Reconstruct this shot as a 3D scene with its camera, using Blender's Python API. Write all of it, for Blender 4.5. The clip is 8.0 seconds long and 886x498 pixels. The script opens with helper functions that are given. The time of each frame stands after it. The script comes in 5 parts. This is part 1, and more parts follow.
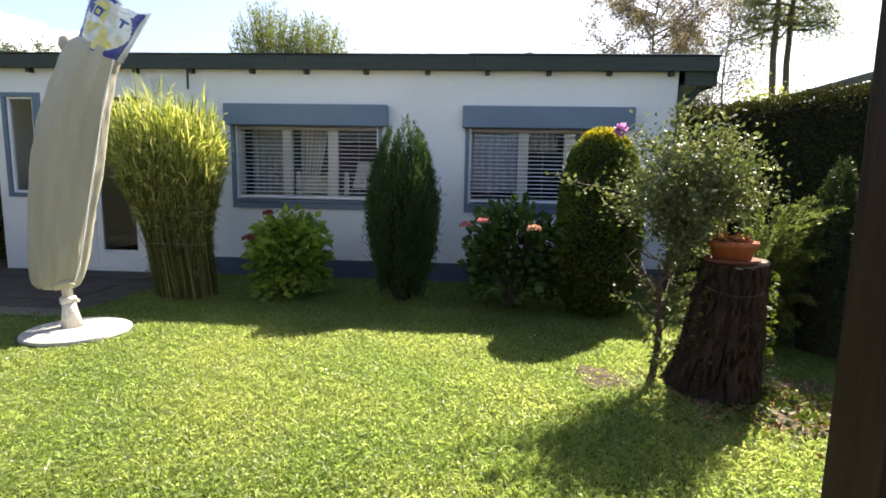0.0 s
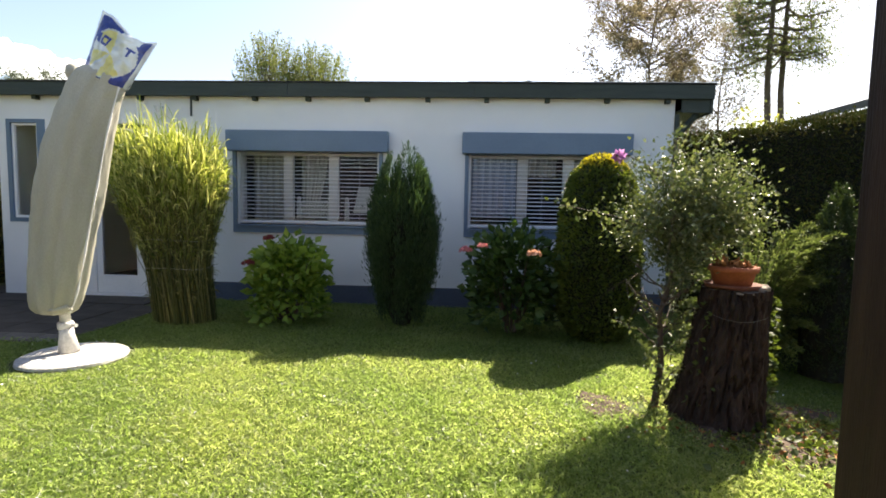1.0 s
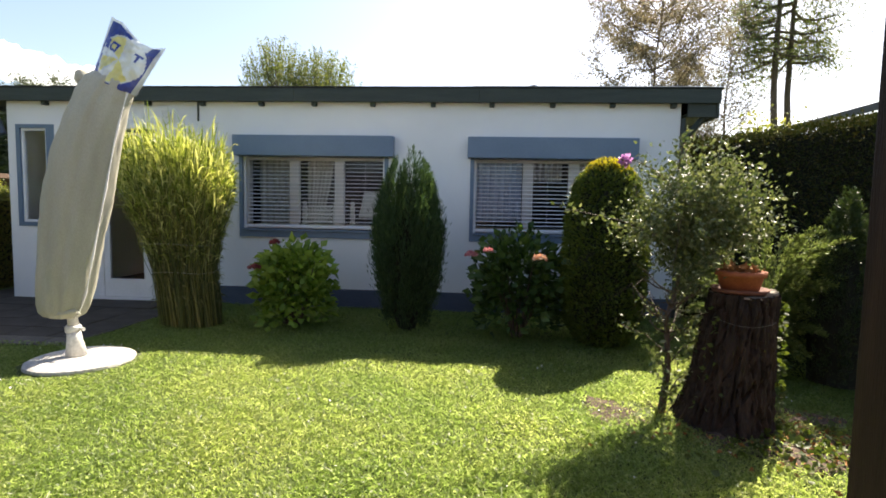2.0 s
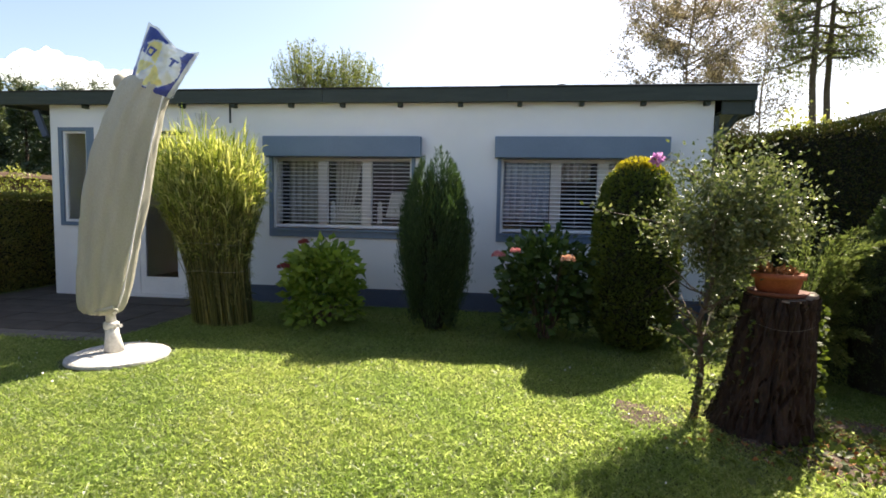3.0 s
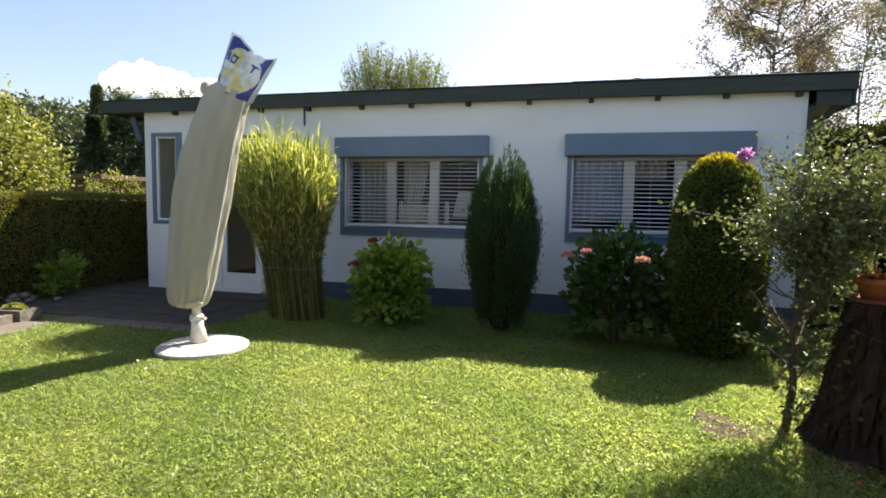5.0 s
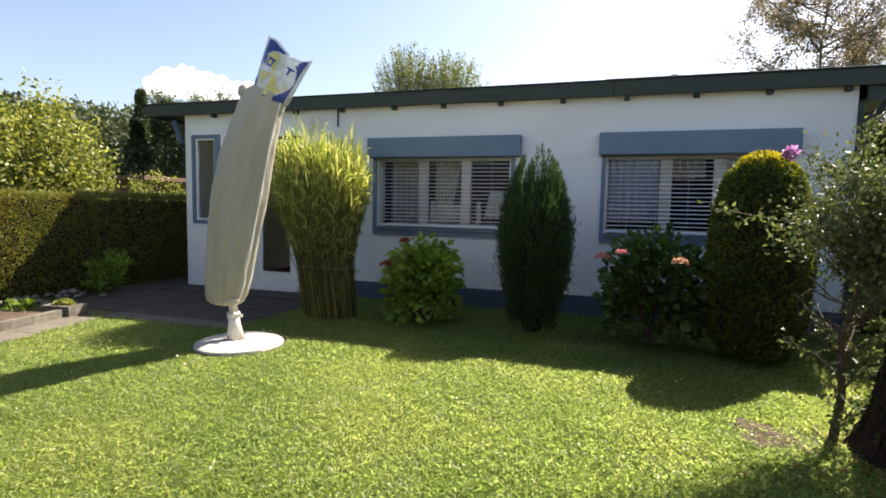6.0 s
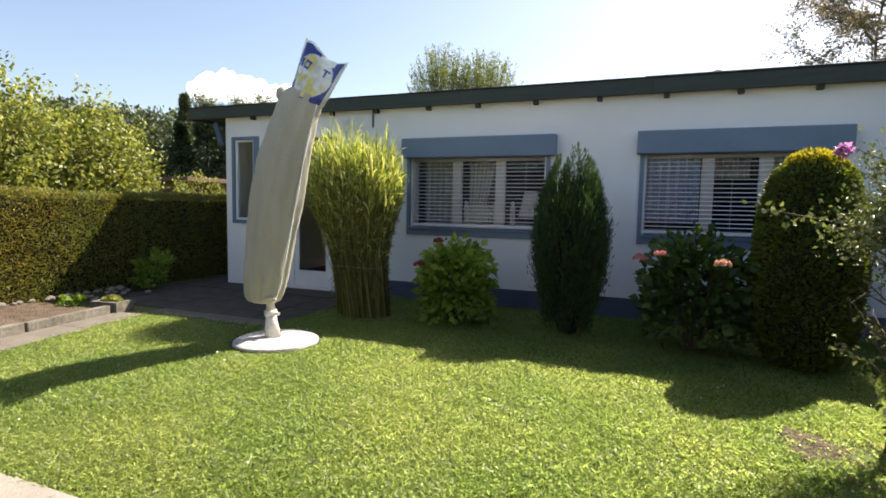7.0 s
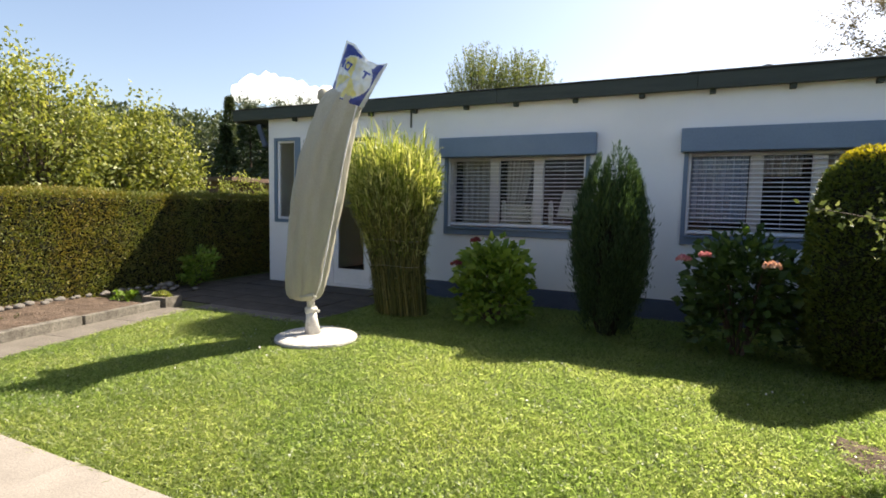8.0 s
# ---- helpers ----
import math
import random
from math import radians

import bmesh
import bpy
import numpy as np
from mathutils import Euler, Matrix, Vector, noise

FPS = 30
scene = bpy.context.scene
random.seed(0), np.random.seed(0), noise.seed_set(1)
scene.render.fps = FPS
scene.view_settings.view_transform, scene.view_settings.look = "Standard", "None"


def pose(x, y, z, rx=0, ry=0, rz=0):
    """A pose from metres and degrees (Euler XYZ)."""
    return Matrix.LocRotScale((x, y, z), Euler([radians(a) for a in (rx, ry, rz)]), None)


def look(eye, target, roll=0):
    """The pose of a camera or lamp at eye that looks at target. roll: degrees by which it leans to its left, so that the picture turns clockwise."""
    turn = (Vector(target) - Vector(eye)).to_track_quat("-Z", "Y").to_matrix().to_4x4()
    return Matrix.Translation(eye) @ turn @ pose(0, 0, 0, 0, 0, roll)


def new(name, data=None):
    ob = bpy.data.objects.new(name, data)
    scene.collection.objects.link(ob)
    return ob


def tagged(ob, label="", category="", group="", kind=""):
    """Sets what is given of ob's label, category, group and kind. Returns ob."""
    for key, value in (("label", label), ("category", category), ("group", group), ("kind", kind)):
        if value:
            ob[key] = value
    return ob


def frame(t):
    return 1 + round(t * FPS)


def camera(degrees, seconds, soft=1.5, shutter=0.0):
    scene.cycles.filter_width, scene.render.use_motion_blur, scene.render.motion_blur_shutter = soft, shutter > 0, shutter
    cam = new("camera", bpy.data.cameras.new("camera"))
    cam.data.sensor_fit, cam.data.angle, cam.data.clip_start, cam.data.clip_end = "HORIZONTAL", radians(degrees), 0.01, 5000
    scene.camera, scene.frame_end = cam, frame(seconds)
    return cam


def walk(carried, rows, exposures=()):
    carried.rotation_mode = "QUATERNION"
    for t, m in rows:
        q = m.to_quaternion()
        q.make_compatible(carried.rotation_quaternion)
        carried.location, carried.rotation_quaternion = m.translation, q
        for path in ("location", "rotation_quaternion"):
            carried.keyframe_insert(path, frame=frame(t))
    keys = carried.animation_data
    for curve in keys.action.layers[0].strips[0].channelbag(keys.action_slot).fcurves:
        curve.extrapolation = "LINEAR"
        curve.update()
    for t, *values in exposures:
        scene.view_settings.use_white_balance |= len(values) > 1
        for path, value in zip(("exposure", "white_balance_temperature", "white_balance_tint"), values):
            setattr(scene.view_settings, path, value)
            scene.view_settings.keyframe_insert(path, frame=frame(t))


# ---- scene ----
cam = camera(81.02, 8.0, soft=1.75)
EYE_HIGH = 1.25


def gaze(yaw, pitch, roll, x, y):
    """The camera's pose at its place in the doorway; yaw to the left, pitch up, in degrees."""
    a, b = radians(yaw), radians(pitch)
    way = Vector((-math.sin(a) * math.cos(b), math.cos(a) * math.cos(b), math.sin(b)))
    eye = Vector((x, y, EYE_HIGH))
    return look(eye, eye + way, roll)


PATH = [
    (0.0, 3.52, -7.57, 1.07, 0.036, -0.012), (0.5, 3.53, -6.20, 1.09, 0.035, -0.010), (1.0, 3.53, -4.81, 1.11, 0.033, -0.012),
    (1.2, 3.56, -4.47, 1.10, 0.032, -0.012), (2.3, 4.65, -4.34, 1.10, 0.027, -0.012), (2.5, 5.19, -4.36, 1.09, 0.026, -0.012),
    (3.0, 6.95, -4.39, 1.09, 0.018, -0.007), (3.5, 8.81, -4.48, 1.08, 0.007, -0.004), (4.0, 10.60, -4.49, 1.08, -0.002, 0.001),
    (4.5, 12.21, -4.52, 1.06, -0.008, 0.005), (5.0, 14.04, -4.59, 1.05, -0.017, 0.011), (5.2, 14.75, -4.61, 1.05, -0.019, 0.013),
    (6.3, 18.52, -4.67, 1.06, -0.026, 0.020), (6.5, 19.24, -4.69, 1.06, -0.027, 0.022), (7.0, 21.16, -4.70, 1.06, -0.032, 0.029),
    (7.5, 23.11, -4.75, 1.06, -0.034, 0.024), (8.0, 25.18, -4.84, 1.08, -0.038, 0.020),
]
walk(cam, [(row[0], gaze(*row[1:])) for row in PATH], exposures=[(0.0, 1.85, 7050, 14), (1.2, 1.79, 7050, 14), (3.5, 1.66, 7050, 14), (5.2, 1.60, 7050, 14), (8.0, 1.52, 7050, 14)])

# ---- light: sun high behind the bungalow, to the right; hazy bright sky ----
SUN_WAY = Vector((0.49, 0.79, 1.0)).normalized()
world = bpy.data.worlds.new("world")
scene.world = world
world.use_nodes = True
wn = world.node_tree.nodes
wl = world.node_tree.links
sky = wn.new("ShaderNodeTexSky")
sky.sky_type = "NISHITA"
sky.sun_disc = False
sky.sun_elevation = math.asin(SUN_WAY.z)
sky.sun_rotation = math.atan2(SUN_WAY.x, SUN_WAY.y)
sky.air_density, sky.dust_density, sky.ozone_density = 1.0, 1.6, 1.2
wn["Background"].inputs[1].default_value = 0.080
wl.new(sky.outputs[0], wn["Background"].inputs[0])
sun = new("sun", bpy.data.lights.new("sun", "SUN"))
sun.data.energy, sun.data.angle, sun.data.color = 5.0, radians(0.55), (1.0, 0.94, 0.82)
sun.matrix_world = look(SUN_WAY * 40, (0, 0, 0))


# ---- materials ----
def shader(name):
    m = bpy.data.materials.new(name)
    m.use_nodes = True
    return m, m.node_tree.nodes, m.node_tree.links, m.node_tree.nodes["Principled BSDF"]


def ramp(n, stops):
    r = n.new("ShaderNodeValToRGB")
    e = r.color_ramp.elements
    while len(e) < len(stops):
        e.new(0.5)
    for k, (p, c) in enumerate(stops):
        e[k].position = p
        e[k].color = (*c, 1)
    return r


def surface(name, a, b, scale=6.0, rough=0.7, bump=0.15, fine=90.0, metal=0.0, spec=0.4, stretch=(1, 1, 1), stain=None, detail=0.12, dist=0.01):
    """A surface with stains at a large scale, grain at a small one and fine relief, in object space."""
    m, n, l, p = shader(name)
    tc = n.new("ShaderNodeTexCoord")
    mp = n.new("ShaderNodeMapping")
    mp.inputs["Scale"].default_value = stretch
    l.new(tc.outputs["Object"], mp.inputs[0])
    big, small = n.new("ShaderNodeTexNoise"), n.new("ShaderNodeTexNoise")
    big.inputs["Scale"].default_value, big.inputs["Detail"].default_value = scale, 6
    small.inputs["Scale"].default_value, small.inputs["Detail"].default_value = fine, 4
    l.new(mp.outputs[0], big.inputs[0])
    l.new(mp.outputs[0], small.inputs[0])
    stops = [(0.3, a), (0.68, b)]
    if stain:
        stops.append((0.8, stain))
    r = ramp(n, stops)
    l.new(big.outputs[0], r.inputs[0])
    mix = n.new("ShaderNodeMix")
    mix.data_type, mix.blend_type = "RGBA", "MULTIPLY"
    mix.inputs[0].default_value = 1.0
    g = ramp(n, [(0.25, (1 - detail * 2,) * 3), (0.75, (1 + detail,) * 3)])
    l.new(small.outputs[0], g.inputs[0])
    l.new(r.outputs[0], mix.inputs[6])
    l.new(g.outputs[0], mix.inputs[7])
    l.new(mix.outputs[2], p.inputs["Base Color"])
    p.inputs["Roughness"].default_value, p.inputs["Metallic"].default_value = rough, metal
    p.inputs["Specular IOR Level"].default_value = spec
    bp = n.new("ShaderNodeBump")
    bp.inputs["Strength"].default_value, bp.inputs["Distance"].default_value = bump, dist
    l.new(small.outputs[0], bp.inputs["Height"])
    l.new(bp.outputs[0], p.inputs["Normal"])
    return m


def foliage(name, cols, glow=0.4, glow_tint=(1.5, 1.5, 0.7), rough=0.5, spec=0.35, patch=None):
    """Leaves: the colour varies from leaf to leaf, and light comes through them."""
    m, n, l, p = shader(name)
    geo = n.new("ShaderNodeNewGeometry")
    k = len(cols) - 1
    r = ramp(n, [(j / k, c) for j, c in enumerate(cols)])
    l.new(geo.outputs["Random Per Island"], r.inputs[0])
    tc, noi = n.new("ShaderNodeTexCoord"), n.new("ShaderNodeTexNoise")
    noi.inputs["Scale"].default_value = 1.7 if patch is None else patch[0]
    l.new(tc.outputs["Object"], noi.inputs[0])
    g = ramp(n, [(0.3, (0.72, 0.74, 0.7)), (0.7, (1.25, 1.2, 1.05))] if patch is None else [(0.42, (1, 1, 1)), (0.62, patch[1])])
    l.new(noi.outputs[0], g.inputs[0])
    mix = n.new("ShaderNodeMix")
    mix.data_type, mix.blend_type = "RGBA", "MULTIPLY"
    mix.inputs[0].default_value = 1.0
    l.new(r.outputs[0], mix.inputs[6])
    l.new(g.outputs[0], mix.inputs[7])
    l.new(mix.outputs[2], p.inputs["Base Color"])
    p.inputs["Roughness"].default_value, p.inputs["Specular IOR Level"].default_value = rough, spec
    tint = n.new("ShaderNodeMix")
    tint.data_type, tint.blend_type = "RGBA", "MULTIPLY"
    tint.inputs[0].default_value = 1.0
    tint.inputs[7].default_value = (*glow_tint, 1)
    l.new(mix.outputs[2], tint.inputs[6])
    tr = n.new("ShaderNodeBsdfTranslucent")
    l.new(tint.outputs[2], tr.inputs[0])
    ms = n.new("ShaderNodeMixShader")
    ms.inputs[0].default_value = glow
    l.new(p.outputs[0], ms.inputs[1])
    l.new(tr.outputs[0], ms.inputs[2])
    l.new(ms.outputs[0], n["Material Output"].inputs[0])
    return m


def glass(name, tint=(0.85, 0.9, 0.9), clear=0.92):
    """A window pane: clear, with the gloss of glass."""
    m, n, l, p = shader(name)
    n.remove(p)
    t, g, f, s = n.new("ShaderNodeBsdfTransparent"), n.new("ShaderNodeBsdfGlossy"), n.new("ShaderNodeFresnel"), n.new("ShaderNodeMixShader")
    t.inputs[0].default_value = (*[clear * c for c in tint], 1)
    g.inputs["Roughness"].default_value = 0.02
    f.inputs[0].default_value = 1.35
    l.new(f.outputs[0], s.inputs[0])
    l.new(t.outputs[0], s.inputs[1])
    l.new(g.outputs[0], s.inputs[2])
    l.new(s.outputs[0], n["Material Output"].inputs[0])
    return m


M_RENDER = surface("white_render", (0.76, 0.77, 0.78), (0.85, 0.85, 0.85), 1.2, 0.85, 0.5, 160, detail=0.04, dist=0.006, spec=0.2)
M_PLINTH = surface("blue_grey_plinth", (0.075, 0.095, 0.14), (0.10, 0.125, 0.175), 3, 0.8, 0.4, 120, spec=0.25)
M_BLUE = surface("blue_grey_paint", (0.125, 0.185, 0.265), (0.15, 0.215, 0.30), 2.5, 0.45, 0.05, 60, detail=0.04)
M_PVC = surface("white_plastic", (0.74, 0.75, 0.76), (0.82, 0.82, 0.82), 4, 0.35, 0.03, 50, detail=0.03)
M_ALU = surface("slat_aluminium", (0.70, 0.71, 0.72), (0.80, 0.80, 0.81), 5, 0.45, 0.03, 70, detail=0.03)
M_FASCIA = surface("dark_green_wood", (0.028, 0.040, 0.034), (0.045, 0.058, 0.048), 5, 0.55, 0.25, 60, stretch=(0.4, 4, 4))
M_ROOF = surface("bitumen_felt", (0.03, 0.03, 0.032), (0.05, 0.05, 0.05), 5, 0.9, 0.4, 90)
M_TRIM = surface("bare_metal_trim", (0.55, 0.55, 0.55), (0.7, 0.7, 0.7), 6, 0.35, 0.03, 60, metal=0.8)
# walls coloured very dark, so the unlit look of the rooms is painted in
M_ROOM = surface("dim_room_plaster", (0.06, 0.056, 0.052), (0.09, 0.084, 0.078), 2, 0.9, 0.1, 60)
M_CURTAIN = surface("pale_curtain", (0.50, 0.48, 0.42), (0.62, 0.60, 0.54), 8, 0.9, 0.2, 120)
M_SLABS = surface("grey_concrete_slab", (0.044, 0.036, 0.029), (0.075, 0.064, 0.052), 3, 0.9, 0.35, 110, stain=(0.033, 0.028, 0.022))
M_PALE = surface("pale_concrete_slab", (0.21, 0.19, 0.165), (0.29, 0.265, 0.23), 2.5, 0.85, 0.35, 120, stain=(0.17, 0.155, 0.13))
M_PATH = surface("sandy_concrete_path", (0.115, 0.10, 0.082), (0.165, 0.148, 0.122), 4, 0.9, 0.4, 110, stain=(0.09, 0.08, 0.062), detail=0.2)
M_KERB = surface("weathered_kerb_stone", (0.085, 0.076, 0.062), (0.20, 0.185, 0.155), 12, 0.9, 0.7, 70, detail=0.25)
M_SOIL = surface("dry_soil", (0.065, 0.042, 0.027), (0.13, 0.092, 0.065), 7, 0.95, 0.9, 40, detail=0.35, dist=0.03)
M_BARK = surface("old_bark", (0.016, 0.0095, 0.006), (0.052, 0.031, 0.020), 9, 0.9, 0.9, 45, stretch=(1, 1, 0.35), detail=0.3, dist=0.03)
M_CUT = surface("weathered_end_grain", (0.16, 0.12, 0.09), (0.30, 0.26, 0.21), 14, 0.9, 0.5, 60)
M_TWIG = surface("grey_brown_twig", (0.07, 0.052, 0.038), (0.13, 0.10, 0.075), 10, 0.85, 0.4, 60, stretch=(1, 1, 0.3))
M_TERRA = surface("terracotta", (0.30, 0.085, 0.035), (0.42, 0.14, 0.06), 9, 0.75, 0.2, 80)
M_CLAY = surface("dark_clay", (0.12, 0.04, 0.025), (0.18, 0.07, 0.04), 9, 0.8, 0.2, 80)
M_DEAD = surface("dead_leaves", (0.28, 0.12, 0.04), (0.42, 0.2, 0.07), 20, 0.9, 0.3, 80)
M_COVER = surface("beige_cover_cloth", (0.36, 0.345, 0.27), (0.47, 0.455, 0.37), 2.6, 0.75, 0.3, 150, stain=(0.29, 0.27, 0.19), stretch=(1.6, 1.6, 0.35), detail=0.08)
M_POST = surface("white_lacquered_steel", (0.60, 0.58, 0.54), (0.74, 0.72, 0.68), 8, 0.45, 0.1, 60)
M_DISC = surface("pale_concrete_base", (0.36, 0.35, 0.33), (0.52, 0.51, 0.48), 7, 0.85, 0.7, 40, stain=(0.25, 0.235, 0.2), detail=0.18)
M_BAG = surface("milky_foil", (0.60, 0.66, 0.66), (0.74, 0.80, 0.80), 9, 0.25, 0.5, 14, spec=0.6, detail=0.08, dist=0.02)
M_BAGBLUE = surface("blue_print", (0.012, 0.03, 0.20), (0.02, 0.05, 0.30), 9, 0.3, 0.4, 14, spec=0.5, dist=0.02)
M_BAGYELLOW = surface("yellow_print", (0.58, 0.53, 0.12), (0.70, 0.66, 0.26), 9, 0.3, 0.4, 14, spec=0.5, dist=0.02)
for foil in (M_BAG, M_BAGBLUE, M_BAGYELLOW):
    # thin plastic film: part of the light goes straight through
    fn, fl = foil.node_tree.nodes, foil.node_tree.links
    see, blend = fn.new("ShaderNodeBsdfTransparent"), fn.new("ShaderNodeMixShader")
    blend.inputs[0].default_value = 0.3 if foil is M_BAG else 0.06
    fl.new(fn["Principled BSDF"].outputs[0], blend.inputs[1])
    fl.new(see.outputs[0], blend.inputs[2])
    fl.new(blend.outputs[0], fn["Material Output"].inputs[0])
M_JAMB = surface("dark_brown_timber", (0.013, 0.0075, 0.0045), (0.03, 0.018, 0.010), 6, 0.6, 0.3, 50, stretch=(5, 5, 0.4), spec=0.15)
M_STONE = surface("field_stone", (0.10, 0.09, 0.08), (0.22, 0.205, 0.18), 8, 0.9, 0.5, 60)
M_WOODROOF = surface("neighbour_roof_sheet", (0.07, 0.08, 0.095), (0.11, 0.12, 0.135), 3, 0.6, 0.2, 50)
M_SHED = surface("brown_shed_board", (0.10, 0.06, 0.04), (0.16, 0.10, 0.07), 4, 0.8, 0.2, 50)
M_WHITE = surface("white_cloth", (0.80, 0.79, 0.77), (0.86, 0.85, 0.83), 7, 0.8, 0.1, 90, detail=0.04)
M_BLACK = surface("black_print", (0.02, 0.02, 0.02), (0.035, 0.035, 0.035), 7, 0.7, 0.1, 60)
M_PALEBLUE = surface("pale_blue_curtain", (0.42, 0.50, 0.66), (0.52, 0.60, 0.75), 5, 0.85, 0.2, 70, detail=0.05)
M_GLASS = glass("window_glass", (0.96, 0.98, 0.98), 0.98)
# near-black filling: the shade between the leaves is put into this colour
M_CORE = surface("foliage_core_shade", (0.011, 0.012, 0.007), (0.02, 0.021, 0.011), 8, 0.95, 0.5, 40)

F_GRASS = foliage("lawn_grass", [(0.070, 0.11, 0.025), (0.10, 0.147, 0.037), (0.132, 0.178, 0.056), (0.19, 0.23, 0.105)], 0.58, (3.0, 2.95, 2.2), 0.42, 0.55, (0.9, (1.36, 1.2, 1.32)))
F_ZEBRA = foliage("striped_reed_grass", [(0.065, 0.110, 0.022), (0.18, 0.235, 0.05), (0.35, 0.395, 0.13), (0.62, 0.63, 0.34)], 0.45, (1.5, 1.45, 0.85))
F_STALK = foliage("reed_stalk", [(0.03, 0.042, 0.012), (0.10, 0.115, 0.034), (0.28, 0.26, 0.11)], 0.2)
F_HYD = foliage("hydrangea_leaf", [(0.11, 0.20, 0.032), (0.18, 0.29, 0.055), (0.27, 0.37, 0.09)], 0.4)
F_HYD2 = foliage("dark_hydrangea_leaf", [(0.03, 0.07, 0.02), (0.056, 0.106, 0.03), (0.092, 0.15, 0.044)], 0.3)
F_RED = foliage("dark_red_petal", [(0.16, 0.02, 0.03), (0.24, 0.04, 0.05), (0.2, 0.06, 0.05)], 0.25, (1.2, 1, 1))
F_PINK = foliage("pink_petal", [(0.45, 0.14, 0.20), (0.60, 0.25, 0.30), (0.62, 0.36, 0.30)], 0.3, (1.2, 1, 1))
F_PEACH = foliage("faded_peach_petal", [(0.60, 0.32, 0.22), (0.75, 0.48, 0.34), (0.80, 0.58, 0.45)], 0.3, (1.2, 1, 1))
F_MAUVE = foliage("mauve_petal", [(0.38, 0.14, 0.42), (0.55, 0.27, 0.58), (0.65, 0.40, 0.66)], 0.35, (1.2, 1, 1.2))
F_YEW = foliage("yew_needle", [(0.02, 0.046, 0.022), (0.04, 0.08, 0.038), (0.08, 0.135, 0.062)], 0.25)
F_THUJA = foliage("thuja_spray", [(0.064, 0.10, 0.022), (0.10, 0.142, 0.03), (0.15, 0.19, 0.042)], 0.35, (1.4, 1.3, 0.6))
F_THUJAGOLD = foliage("gold_thuja_spray", [(0.26, 0.25, 0.03), (0.36, 0.33, 0.045)], 0.4, (1.3, 1.2, 0.5))
F_HEDGE = foliage("hedge_spray", [(0.10, 0.135, 0.032), (0.165, 0.19, 0.046), (0.245, 0.225, 0.08)], 0.3, (1.35, 1.3, 0.55), patch=(1.3, (1.22, 1.0, 0.88)))
# leaf tones darkened: the shade on this hedge's face is put into them
F_HEDGE2 = foliage("shade_toned_hedge_leaf", [(0.03, 0.044, 0.016), (0.05, 0.064, 0.023), (0.085, 0.072, 0.032)], 0.12, rough=0.75, spec=0.1)
F_ROSE = foliage("hibiscus_leaf", [(0.05, 0.078, 0.03), (0.095, 0.125, 0.052), (0.20, 0.225, 0.13)], 0.26, (1.6, 1.6, 0.95), 0.46, 0.42)
F_JUN = foliage("feathery_juniper", [(0.11, 0.155, 0.05), (0.17, 0.22, 0.08), (0.27, 0.31, 0.14)], 0.4, (1.4, 1.45, 0.9))
F_CYP = foliage("cypress_spray", [(0.018, 0.036, 0.016), (0.035, 0.06, 0.024), (0.06, 0.085, 0.035)], 0.25)
F_BEECH = foliage("light_shrub_leaf", [(0.10, 0.135, 0.032), (0.20, 0.24, 0.065), (0.38, 0.40, 0.16)], 0.42, (1.5, 1.4, 0.75), 0.42, 0.35)
F_TREE = foliage("tree_leaf", [(0.085, 0.12, 0.04), (0.14, 0.18, 0.06), (0.22, 0.245, 0.11)], 0.45, (1.4, 1.35, 0.8))
F_PLUM = foliage("bronze_tree_leaf", [(0.10, 0.085, 0.07), (0.16, 0.15, 0.105), (0.24, 0.235, 0.17)], 0.45, (1.5, 1.35, 1.15))
# greyed leaf tones: the haze of distance is mixed into the colour
F_WOOD = foliage("hazed_wood_leaf", [(0.045, 0.065, 0.035), (0.065, 0.088, 0.045), (0.095, 0.115, 0.06)], 0.25, (1.3, 1.25, 0.8))
F_DARKWOOD = foliage("far_conifer", [(0.018, 0.035, 0.018), (0.03, 0.05, 0.022)], 0.15)
F_IVY = foliage("ivy_leaf", [(0.05, 0.08, 0.02), (0.09, 0.12, 0.03)], 0.35)


# ---- mesh helpers ----
def linked(name, mesh, mat, parent=None, label=""):
    mesh.materials.append(mat)
    ob = new(name, mesh)
    ob.parent = parent
    return tagged(ob, label)


def part(name, bm, mat, parent=None, label="", smooth=False):
    """Links a bmesh as one mesh object under a thing or a part."""
    me = bpy.data.meshes.new(name)
    bmesh.ops.recalc_face_normals(bm, faces=bm.faces)
    bm.to_mesh(me)
    bm.free()
    if smooth:
        me.polygons.foreach_set("use_smooth", [True] * len(me.polygons))
    return linked(name, me, mat, parent, label)


def thing(name, at, label, category, group="", kind=""):
    ob = new(name)
    ob.location = at
    ob.empty_display_size = 0.1
    return tagged(ob, label, category, group, kind)


def add_box(bm, x0, x1, y0, y1, z0, z1, bevel=0.0):
    made = bmesh.ops.create_cube(bm, size=1.0, matrix=Matrix.LocRotScale(((x0 + x1) / 2, (y0 + y1) / 2, (z0 + z1) / 2), None, (x1 - x0, y1 - y0, z1 - z0)))
    if bevel:
        edges = list({e for v in made["verts"] for e in v.link_edges})
        bmesh.ops.bevel(bm, geom=edges, offset=bevel, segments=2, affect="EDGES", profile=0.6)
    return bm


def box(x0, x1, y0, y1, z0, z1, bevel=0.004):
    return add_box(bmesh.new(), x0, x1, y0, y1, z0, z1, bevel)


